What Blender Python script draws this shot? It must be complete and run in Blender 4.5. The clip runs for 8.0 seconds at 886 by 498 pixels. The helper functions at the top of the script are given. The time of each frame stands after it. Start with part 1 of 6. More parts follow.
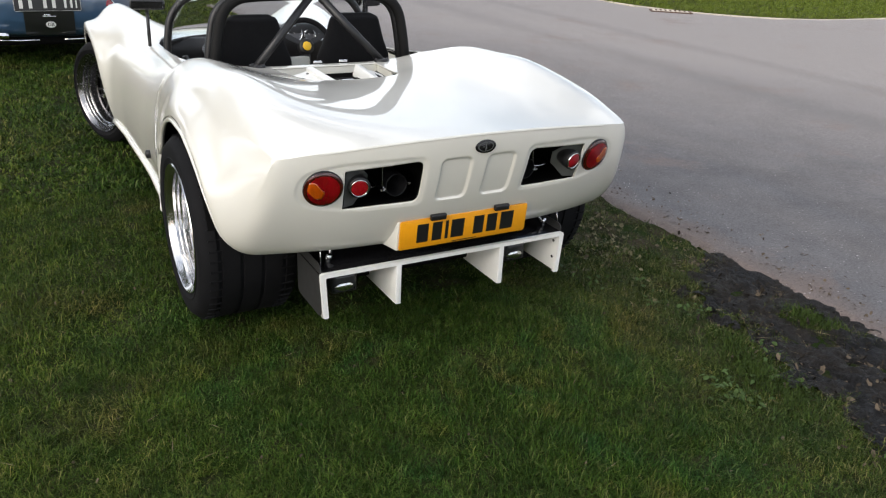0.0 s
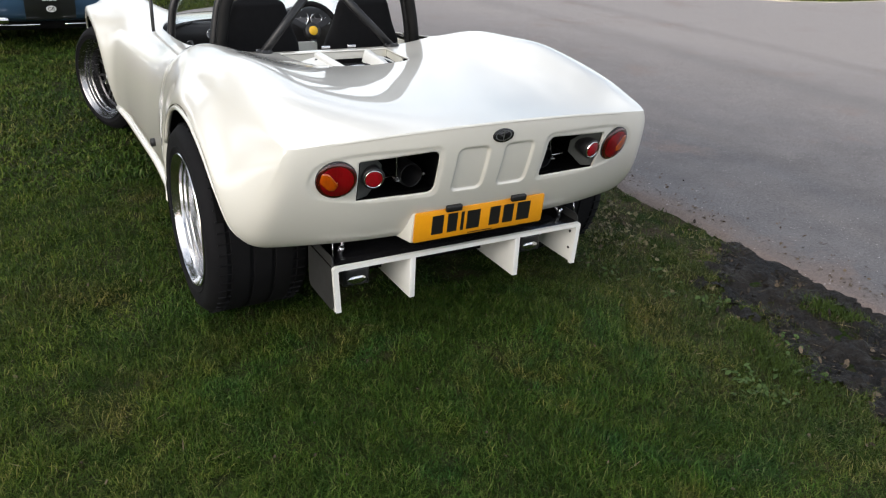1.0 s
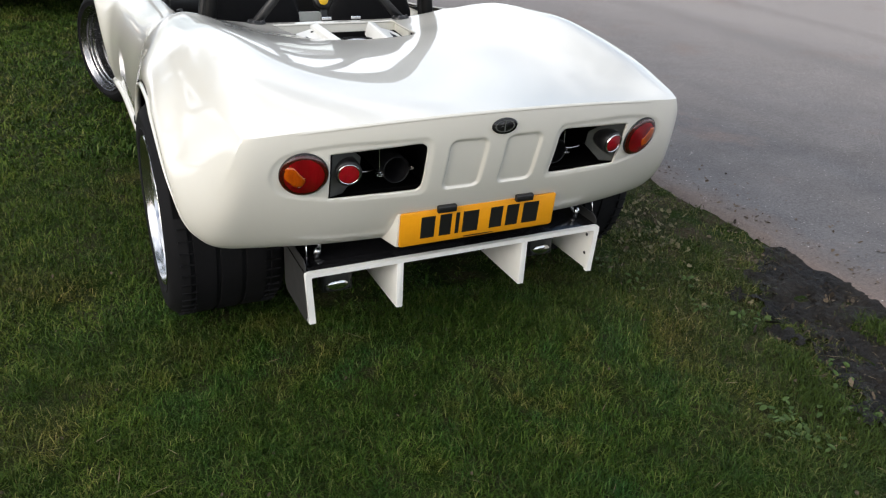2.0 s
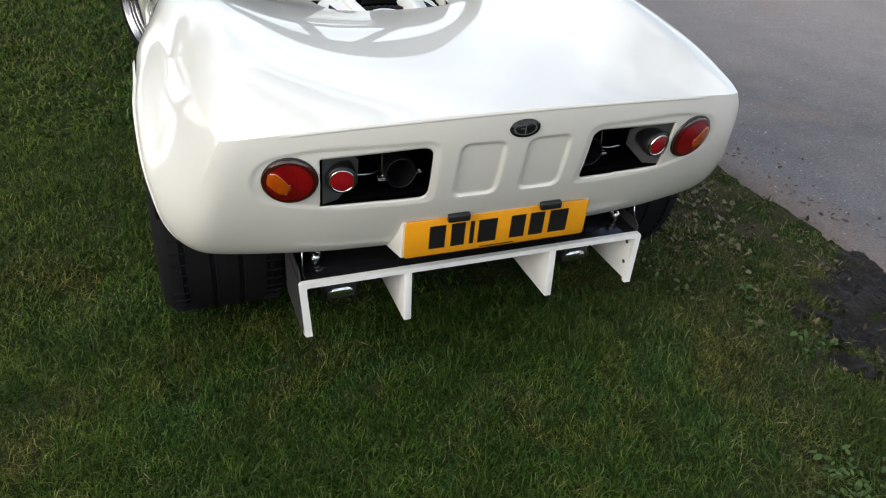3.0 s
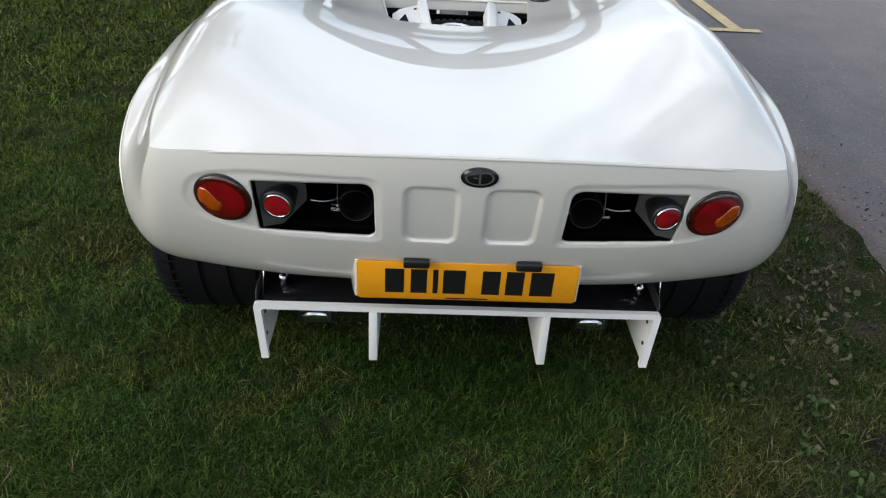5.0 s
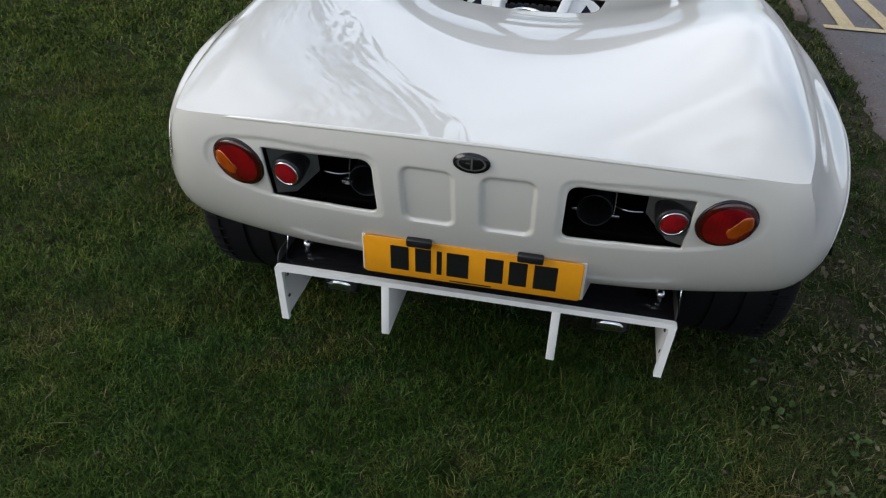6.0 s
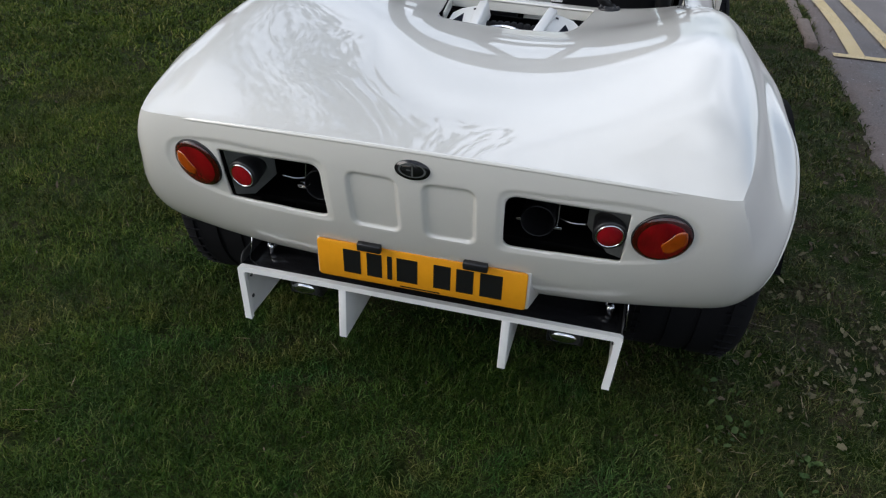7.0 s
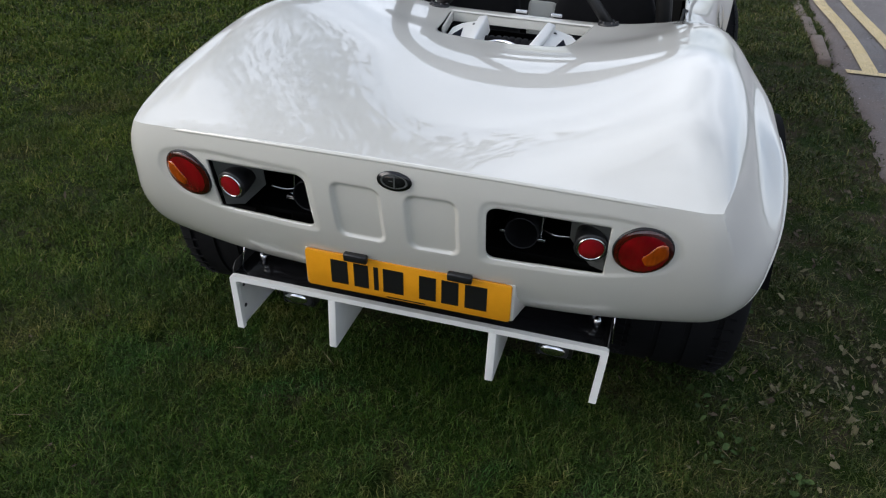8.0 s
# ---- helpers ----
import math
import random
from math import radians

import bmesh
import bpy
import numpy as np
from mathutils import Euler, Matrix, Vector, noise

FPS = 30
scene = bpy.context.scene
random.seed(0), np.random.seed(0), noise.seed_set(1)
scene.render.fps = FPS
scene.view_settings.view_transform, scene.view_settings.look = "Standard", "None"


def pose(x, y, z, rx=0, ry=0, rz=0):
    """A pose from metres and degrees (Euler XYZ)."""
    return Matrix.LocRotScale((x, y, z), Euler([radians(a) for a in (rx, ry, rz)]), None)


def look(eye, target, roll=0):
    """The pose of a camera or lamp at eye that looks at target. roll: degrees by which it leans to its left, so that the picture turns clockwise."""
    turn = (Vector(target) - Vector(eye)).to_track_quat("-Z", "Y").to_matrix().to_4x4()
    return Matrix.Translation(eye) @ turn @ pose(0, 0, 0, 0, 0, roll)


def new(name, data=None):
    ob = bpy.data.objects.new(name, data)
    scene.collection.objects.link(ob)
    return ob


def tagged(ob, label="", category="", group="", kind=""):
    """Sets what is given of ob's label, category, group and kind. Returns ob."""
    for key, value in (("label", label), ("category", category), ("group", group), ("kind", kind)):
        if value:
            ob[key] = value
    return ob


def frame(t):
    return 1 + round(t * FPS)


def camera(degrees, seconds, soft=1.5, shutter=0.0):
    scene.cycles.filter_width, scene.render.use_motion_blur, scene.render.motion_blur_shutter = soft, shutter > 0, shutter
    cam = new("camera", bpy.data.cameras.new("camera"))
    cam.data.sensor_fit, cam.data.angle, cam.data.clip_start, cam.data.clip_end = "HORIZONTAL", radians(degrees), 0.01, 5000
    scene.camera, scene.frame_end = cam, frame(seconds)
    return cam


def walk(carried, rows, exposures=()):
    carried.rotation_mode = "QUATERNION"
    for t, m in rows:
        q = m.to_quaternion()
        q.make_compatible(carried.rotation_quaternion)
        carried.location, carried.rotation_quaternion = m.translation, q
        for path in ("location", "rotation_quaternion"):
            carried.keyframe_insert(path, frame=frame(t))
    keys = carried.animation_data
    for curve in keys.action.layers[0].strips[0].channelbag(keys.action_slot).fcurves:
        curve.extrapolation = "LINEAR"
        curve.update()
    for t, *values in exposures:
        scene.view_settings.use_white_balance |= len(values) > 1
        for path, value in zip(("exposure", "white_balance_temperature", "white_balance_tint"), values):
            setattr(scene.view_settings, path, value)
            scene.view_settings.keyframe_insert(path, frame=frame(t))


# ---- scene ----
cam = camera(58.0, 8.0, soft=1.2)
PATH = [
    (0, (-1.39, -2.255, 1.547), (-0.473, -0.667, 0.749), 3.0),
    (0.5, (-1.401, -2.227, 1.544), (-0.489, -0.645, 0.727), 3.0),
    (1, (-1.392, -2.159, 1.537), (-0.484, -0.584, 0.703), 2.9),
    (1.5, (-1.235, -2.033, 1.49), (-0.339, -0.459, 0.642), 3.0),
    (1.7, (-1.169, -1.981, 1.47), (-0.296, -0.401, 0.609), 3.2),
    (2.8, (-0.853, -1.713, 1.506), (-0.229, -0.098, 0.504), 2.7),
    (3, (-0.8, -1.672, 1.512), (-0.181, -0.067, 0.492), 2.8),
    (3.5, (-0.634, -1.646, 1.52), (-0.28, 0.001, 0.44), 2.8),
    (4, (-0.449, -1.654, 1.532), (-0.275, 0.002, 0.424), 2.4),
    (4.5, (-0.275, -1.604, 1.53), (-0.107, 0.097, 0.491), 2.6),
    (4.7, (-0.224, -1.575, 1.529), (-0.059, 0.127, 0.492), 2.9),
    (5.8, (0.145, -1.543, 1.54), (-0.136, 0.115, 0.458), 2.4),
    (6, (0.202, -1.536, 1.547), (-0.088, 0.114, 0.454), 2.5),
    (6.5, (0.292, -1.56, 1.553), (-0.017, 0.1, 0.481), 2.7),
    (7, (0.4, -1.55, 1.555), (0.03, 0.108, 0.5), 3.2),
    (7.5, (0.457, -1.553, 1.558), (0.05, 0.11, 0.523), 2.9),
    (8, (0.487, -1.542, 1.557), (0.058, 0.121, 0.532), 2.8),
]
EXPOSURES = [(0.0, 0.17, 6650, 11), (1.5, 0.17, 6650, 11), (3.0, 0.13, 6500, 10), (4.5, 0.07, 6350, 10), (6.0, -0.28, 6180, 12), (8.0, -0.22, 6180, 12)]
walk(cam, [(t, look(eye, target, roll)) for t, eye, target, roll in PATH], EXPOSURES)

# ---- world and light ----
SUN_AZ, SUN_EL = -114.0, 27.0  # degrees; azimuth from +y towards +x


def build_world():
    world = bpy.data.worlds.new("world")
    scene.world = world
    world.use_nodes = True
    nt = world.node_tree
    nt.nodes.clear()
    out = nt.nodes.new("ShaderNodeOutputWorld")
    bg = nt.nodes.new("ShaderNodeBackground")
    sky = nt.nodes.new("ShaderNodeTexSky")
    sky.sky_type = "NISHITA"
    sky.sun_disc = False
    sky.sun_elevation, sky.sun_rotation = radians(SUN_EL), radians(SUN_AZ)
    sky.air_density, sky.dust_density = 1.0, 2.0
    tc = nt.nodes.new("ShaderNodeTexCoord")
    stretch = nt.nodes.new("ShaderNodeMapping")
    stretch.inputs["Scale"].default_value = (1.6, 1.6, 3.2)
    cloud = nt.nodes.new("ShaderNodeTexNoise")
    cloud.inputs["Scale"].default_value = 1.5
    cloud.inputs["Detail"].default_value = 6.0
    cloud.inputs["Roughness"].default_value = 0.55
    ramp = nt.nodes.new("ShaderNodeValToRGB")
    ramp.color_ramp.elements[0].position, ramp.color_ramp.elements[1].position = 0.37, 0.60
    mix = nt.nodes.new("ShaderNodeMix")
    mix.data_type = "RGBA"
    mix.inputs[7].default_value = (10.3, 10.9, 11.8, 1)  # bright cloud, in the sky texture's own units
    nt.links.new(tc.outputs["Generated"], stretch.inputs["Vector"])
    nt.links.new(stretch.outputs["Vector"], cloud.inputs["Vector"])
    nt.links.new(cloud.outputs["Fac"], ramp.inputs["Fac"])
    nt.links.new(ramp.outputs["Color"], mix.inputs[0])
    nt.links.new(sky.outputs["Color"], mix.inputs[6])
    nt.links.new(mix.outputs[2], bg.inputs["Color"])
    bg.inputs["Strength"].default_value = 0.14
    nt.links.new(bg.outputs["Background"], out.inputs["Surface"])
    sun = new("sun", bpy.data.lights.new("sun", "SUN"))
    sun.data.energy, sun.data.angle, sun.data.color = 1.75, radians(38), (1.0, 0.94, 0.86)
    a, e = radians(SUN_AZ), radians(SUN_EL)
    to_sun = Vector((math.sin(a) * math.cos(e), math.cos(a) * math.cos(e), math.sin(e)))
    sun.matrix_world = look(to_sun * 30, (0, 0, 0))


build_world()

# ---- materials ----
class Nodes:
    """A node material being wired up."""

    def __init__(self, name, rough=0.5, metal=0.0, color=(0.5, 0.5, 0.5)):
        self.m = bpy.data.materials.new(name)
        self.m.use_nodes = True
        self.t = self.m.node_tree
        self.b = self.t.nodes["Principled BSDF"]
        self.b.inputs["Roughness"].default_value = rough
        self.b.inputs["Metallic"].default_value = metal
        self.b.inputs["Base Color"].default_value = (*color, 1)
        self.coord = None

    def add(self, kind, **values):
        n = self.t.nodes.new(kind)
        for key, v in values.items():
            n.inputs[key.replace("_", " ")].default_value = v
        return n

    def link(self, a, b):
        self.t.links.new(a, b)

    def where(self):
        if self.coord is None:
            self.coord = self.add("ShaderNodeTexCoord").outputs["Object"]
        return self.coord

    def noise(self, scale, detail=4.0, rough=0.55):
        n = self.add("ShaderNodeTexNoise", Scale=scale, Detail=detail, Roughness=rough)
        self.link(self.where(), n.inputs["Vector"])
        return n.outputs["Fac"]

    def ramp(self, fac, stops):
        n = self.add("ShaderNodeValToRGB")
        r = n.color_ramp
        while len(r.elements) < len(stops):
            r.elements.new(0.5)
        for el, (p, c) in zip(r.elements, stops):
            el.position, el.color = p, (*c, 1) if len(c) == 3 else c
        self.link(fac, n.inputs["Fac"])
        return n.outputs["Color"]

    def mix(self, fac, a, b, blend="MIX"):
        n = self.add("ShaderNodeMix")
        n.data_type, n.blend_type = "RGBA", blend
        for k, v in ((0, fac), (6, a), (7, b)):
            if isinstance(v, (int, float)):
                n.inputs[k].default_value = v
            elif isinstance(v, tuple):
                n.inputs[k].default_value = (*v, 1)
            else:
                self.link(v, n.inputs[k])
        return n.outputs[2]

    def color(self, c):
        self.link(c, self.b.inputs["Base Color"])
        return self

    def rough(self, fac, lo, hi):
        n = self.add("ShaderNodeMapRange")
        n.inputs["To Min"].default_value, n.inputs["To Max"].default_value = lo, hi
        self.link(fac, n.inputs["Value"])
        self.link(n.outputs["Result"], self.b.inputs["Roughness"])
        return self

    def bump(self, height, strength, distance):
        n = self.add("ShaderNodeBump", Strength=strength, Distance=distance)
        self.link(height, n.inputs["Height"])
        self.link(n.outputs["Normal"], self.b.inputs["Normal"])
        return self

    def coat(self, weight, rough):
        self.b.inputs["Coat Weight"].default_value = weight
        self.b.inputs["Coat Roughness"].default_value = rough
        return self


def simple(name, color, rough=0.5, metal=0.0, grain=40.0, vary=0.15, bump=0.0, gloss=0.5):
    """A plain surface with slight mottling at two scales."""
    n = Nodes(name, rough, metal)
    n.b.inputs["Specular IOR Level"].default_value = gloss
    a = tuple(c * (1 - vary) for c in color)
    b = tuple(min(1.0, c * (1 + vary)) for c in color)
    big, fine = n.noise(grain * 0.12, 3), n.noise(grain, 5)
    n.color(n.mix(0.5, n.ramp(big, [(0.3, a), (0.7, b)]), n.ramp(fine, [(0.3, a), (0.7, b)])))
    n.rough(fine, max(0.02, rough - 0.08), min(1, rough + 0.1))
    if bump:
        n.bump(fine, bump, 0.002)
    return n.m


def make_paint(name, color):
    n = Nodes(name, 0.32)
    big, fine = n.noise(1.7, 3), n.noise(900, 2)
    lo, hi = tuple(c * 0.97 for c in color), tuple(min(1, c * 1.03) for c in color)
    n.color(n.mix(0.25, n.ramp(big, [(0.35, lo), (0.65, hi)]), n.ramp(fine, [(0.4, lo), (0.6, hi)])))
    n.coat(1.0, 0.008)
    n.b.inputs["Coat IOR"].default_value = 1.75
    n.bump(n.noise(3, 1), 0.01, 0.004)
    return n.m


PAINT = make_paint("pearl_white_paint", (0.71, 0.690, 0.625))
BLUE_PAINT = make_paint("mid_blue_paint", (0.032, 0.072, 0.132))
STRIPE_PAINT = make_paint("black_stripe_paint", (0.012, 0.012, 0.014))
WHITE_TRIM = simple("white_gelcoat", (0.74, 0.74, 0.71), 0.35, grain=25, vary=0.05)
CREAM = simple("cream_inner_panel", (0.72, 0.71, 0.64), 0.45, grain=18, vary=0.06)
RUBBER = simple("tyre_rubber", (0.007, 0.007, 0.008), 0.75, grain=90, vary=0.3, bump=0.25, gloss=0.14)
BLACK_TRIM = simple("satin_black_trim", (0.009, 0.009, 0.010), 0.42, grain=60, vary=0.2)
GLOSS_BLACK = simple("gloss_black_panel", (0.010, 0.010, 0.011), 0.12, grain=20, vary=0.2)
# near-black; shade inside bays and under the car is put into the colour
CAVITY = simple("shade_black", (0.004, 0.004, 0.004), 0.9, grain=30, vary=0.3, gloss=0.1)
PADDING = simple("black_foam_padding", (0.006, 0.006, 0.006), 0.6, grain=150, vary=0.2, bump=0.2, gloss=0.18)
SEAT_CLOTH = simple("black_seat_cloth", (0.007, 0.007, 0.008), 0.85, grain=300, vary=0.3, bump=0.3, gloss=0.2)
CHROME = simple("chrome", (0.75, 0.75, 0.76), 0.08, 1.0, grain=30, vary=0.04)
ALLOY = simple("polished_alloy", (0.66, 0.66, 0.67), 0.16, 1.0, grain=45, vary=0.06)
# polished alloy again, the wheel arch's dark reflection put into the colour
DIMMED_ALLOY = simple("alloy_with_dark_reflection", (0.26, 0.26, 0.27), 0.24, 1.0, grain=60, vary=0.12)
GUNMETAL = simple("dark_grey_wheel_centre", (0.05, 0.05, 0.052), 0.4, 0.6, grain=40, vary=0.1)
GREY_PANEL = simple("grey_aluminium_panel", (0.13, 0.135, 0.13), 0.42, 0.5, grain=50, vary=0.1)
GREY_DULL = simple("dull_grey_plate", (0.035, 0.035, 0.034), 0.5, 0.2, grain=30, vary=0.15)
PLATE_YELLOW = simple("yellow_reflective_plate", (0.76, 0.315, 0.010), 0.3, grain=60, vary=0.05)
INK = simple("black_ink", (0.008, 0.008, 0.008), 0.4, grain=60, vary=0.1)
PLATE_BLACK = simple("black_pressed_plate", (0.010, 0.010, 0.011), 0.4, grain=40, vary=0.2)
SILVER_INK = simple("silver_grey_letters", (0.55, 0.55, 0.53), 0.4, grain=40, vary=0.1)
YELLOW_BOSS = simple("yellow_enamel", (0.75, 0.45, 0.02), 0.35, grain=60, vary=0.1)


def make_lens(name, color, ribs=220.0):
    n = Nodes(name, 0.12)
    w = n.add("ShaderNodeTexWave", Scale=ribs / 6.28)
    n.link(n.where(), w.inputs["Vector"])
    lo = tuple(c * 0.55 for c in color)
    n.color(n.ramp(n.noise(14, 2), [(0.36, lo), (0.64, color)]))
    n.bump(w.outputs["Fac"], 0.25, 0.002)
    n.coat(1.0, 0.03)
    n.b.inputs["Subsurface Weight"].default_value = 0.15
    n.b.inputs["Subsurface Radius"].default_value = (0.01, 0.004, 0.002)
    return n.m


RED_LENS = make_lens("red_plastic_lens", (0.23, 0.001, 0.005))
SHADED_RED_LENS = make_lens("shaded_red_lens_rim", (0.055, 0.003, 0.002))
AMBER_LENS = make_lens("amber_plastic_lens", (0.50, 0.085, 0.003))
CLEAR_LENS = simple("clear_lamp_lens", (0.05, 0.05, 0.052), 0.22, 0.2, grain=60, vary=0.25, bump=0.4)
FOG_RED = make_lens("bright_red_lens", (0.27, 0.004, 0.010))


def make_glass():
    n = Nodes("clear_perspex", 0.03)
    n.b.inputs["Transmission Weight"].default_value = 1.0
    n.b.inputs["IOR"].default_value = 1.12
    n.b.inputs["Base Color"].default_value = (0.93, 0.95, 0.95, 1)
    return n.m


GLASS = make_glass()


def make_earth():
    n = Nodes("turf_soil", 0.95)
    n.b.inputs["Specular IOR Level"].default_value = 0.1
    mid, fine = n.noise(6, 5), n.noise(120, 6)
    soil = n.ramp(fine, [(0.3, (0.020, 0.016, 0.010)), (0.7, (0.085, 0.066, 0.043))])
    moss = n.ramp(fine, [(0.3, (0.007, 0.015, 0.002)), (0.7, (0.024, 0.044, 0.006))])
    # bare soil gets the upper hand towards the road
    sep, near = n.add("ShaderNodeSeparateXYZ"), n.add("ShaderNodeMapRange")
    n.link(n.where(), sep.inputs[0])
    n.link(sep.outputs["X"], near.inputs["Value"])
    near.inputs["From Min"].default_value, near.inputs["From Max"].default_value = 0.4, 1.3
    near.inputs["To Min"].default_value, near.inputs["To Max"].default_value = 0.55, 1.0
    share = n.mix(1.0, n.ramp(mid, [(0.42, (0, 0, 0)), (0.62, (1, 1, 1))]), near.outputs["Result"], "MULTIPLY")
    n.color(n.mix(share, moss, soil))
    n.bump(fine, 0.8, 0.02)
    return n.m


def make_mud():
    n = Nodes("wet_dark_mud", 0.6)
    n.b.inputs["Specular IOR Level"].default_value = 0.25
    mid, fine, clod = n.noise(4, 5), n.noise(85, 7, 0.65), n.noise(26, 4)
    n.color(n.mix(n.ramp(mid, [(0.4, (0, 0, 0)), (0.62, (1, 1, 1))]),
                  n.ramp(fine, [(0.3, (0.002, 0.002, 0.0025)), (0.7, (0.013, 0.0125, 0.0138))]),
                  n.ramp(fine, [(0.3, (0.006, 0.005, 0.004)), (0.7, (0.030, 0.024, 0.019))])))
    n.rough(clod, 0.35, 0.95)
    n.bump(n.mix(0.5, fine, clod), 1.0, 0.05)
    return n.m


def make_asphalt():
    n = Nodes("worn_asphalt", 0.8)
    n.b.inputs["Specular IOR Level"].default_value = 0.25
    big, mid = n.noise(0.30, 4), n.noise(2.6, 6, 0.65)
    fine, grit = n.noise(210, 3, 0.7), n.noise(70, 4, 0.7)
    both = n.mix(0.5, fine, grit)
    base = n.ramp(both, [(0.32, (0.054, 0.053, 0.056)), (0.68, (0.196, 0.190, 0.200))])
    warm = n.ramp(both, [(0.32, (0.082, 0.073, 0.070)), (0.68, (0.262, 0.236, 0.226))])
    # worn lanes, drawn out along the road
    lane = n.add("ShaderNodeMapping")
    lane.inputs["Scale"].default_value = (0.9, 0.12, 1.0)
    n.link(n.where(), lane.inputs["Vector"])
    streak = n.add("ShaderNodeTexNoise", Scale=1.3, Detail=5.0, Roughness=0.6)
    n.link(lane.outputs["Vector"], streak.inputs["Vector"])
    c = n.mix(n.ramp(streak.outputs["Fac"], [(0.36, (0, 0, 0)), (0.72, (1, 1, 1))]), base, warm)
    c = n.mix(n.ramp(mid, [(0.32, (0.72, 0.72, 0.72)), (0.66, (1, 1, 1))]), (0.01, 0.01, 0.01), c)
    # paler away from the near edge, the sunlight there put into the colour
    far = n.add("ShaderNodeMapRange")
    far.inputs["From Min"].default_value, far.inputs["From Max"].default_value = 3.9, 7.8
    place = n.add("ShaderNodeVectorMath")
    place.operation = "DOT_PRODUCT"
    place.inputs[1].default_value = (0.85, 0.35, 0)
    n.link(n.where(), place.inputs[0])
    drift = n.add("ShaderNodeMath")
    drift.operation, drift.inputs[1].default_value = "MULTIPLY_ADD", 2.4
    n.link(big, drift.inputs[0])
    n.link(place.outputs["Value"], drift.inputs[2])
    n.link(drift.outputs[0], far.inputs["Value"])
    sunlit = n.ramp(both, [(0.32, (0.150, 0.133, 0.124)), (0.68, (0.43, 0.385, 0.36))])
    c = n.mix(far.outputs["Result"], c, sunlit)
    # two darker wheel tracks along the road, and reddish worn patches
    sep = n.add("ShaderNodeSeparateXYZ")
    n.link(n.where(), sep.inputs[0])
    for at, wide in ((5.05, 0.40), (6.40, 0.28)):
        off = n.add("ShaderNodeMath")
        off.operation, off.inputs[1].default_value = "MULTIPLY_ADD", 0.5
        n.link(mid, off.inputs[0])
        n.link(sep.outputs["X"], off.inputs[2])
        band = n.add("ShaderNodeMapRange")
        dist = n.add("ShaderNodeMath")
        dist.operation, dist.inputs[1].default_value = "SUBTRACT", at + 0.25
        n.link(off.outputs[0], dist.inputs[0])
        size = n.add("ShaderNodeMath")
        size.operation = "ABSOLUTE"
        n.link(dist.outputs[0], size.inputs[0])
        band.inputs["From Min"].default_value, band.inputs["From Max"].default_value = 0.04, wide
        band.inputs["To Min"].default_value, band.inputs["To Max"].default_value = 0.17, 0.0
        n.link(size.outputs[0], band.inputs["Value"])
        c = n.mix(band.outputs["Result"], c, (0.05, 0.05, 0.053))
    rust = n.ramp(n.noise(0.9, 6, 0.7), [(0.56, (0, 0, 0)), (0.72, (0.55, 0.55, 0.55))])
    c = n.mix(rust, c, n.ramp(both, [(0.3, (0.13, 0.085, 0.068)), (0.7, (0.30, 0.215, 0.18))]))
    # reddish earth washed on to the edge
    wob = n.add("ShaderNodeMath")
    wob.operation, wob.inputs[1].default_value = "MULTIPLY_ADD", 0.55
    n.link(mid, wob.inputs[0])
    n.link(sep.outputs["X"], wob.inputs[2])
    earth = n.ramp(both, [(0.3, (0.085, 0.066, 0.060)), (0.7, (0.21, 0.168, 0.150))])
    span = n.add("ShaderNodeMapRange")
    span.inputs["From Min"].default_value, span.inputs["From Max"].default_value = 1.95, 2.20
    span.inputs["To Min"].default_value, span.inputs["To Max"].default_value = 0.85, 0.0
    n.link(wob.outputs[0], span.inputs["Value"])
    c = n.mix(span.outputs["Result"], c, earth)
    # pale stone chips in the surface
    chips = n.ramp(n.noise(88, 1, 0.4), [(0.745, (0, 0, 0)), (0.77, (1, 1, 1))])
    c = n.mix(chips, c, (0.52, 0.50, 0.48))
    n.color(c)
    n.bump(both, 0.6, 0.006)
    return n.m


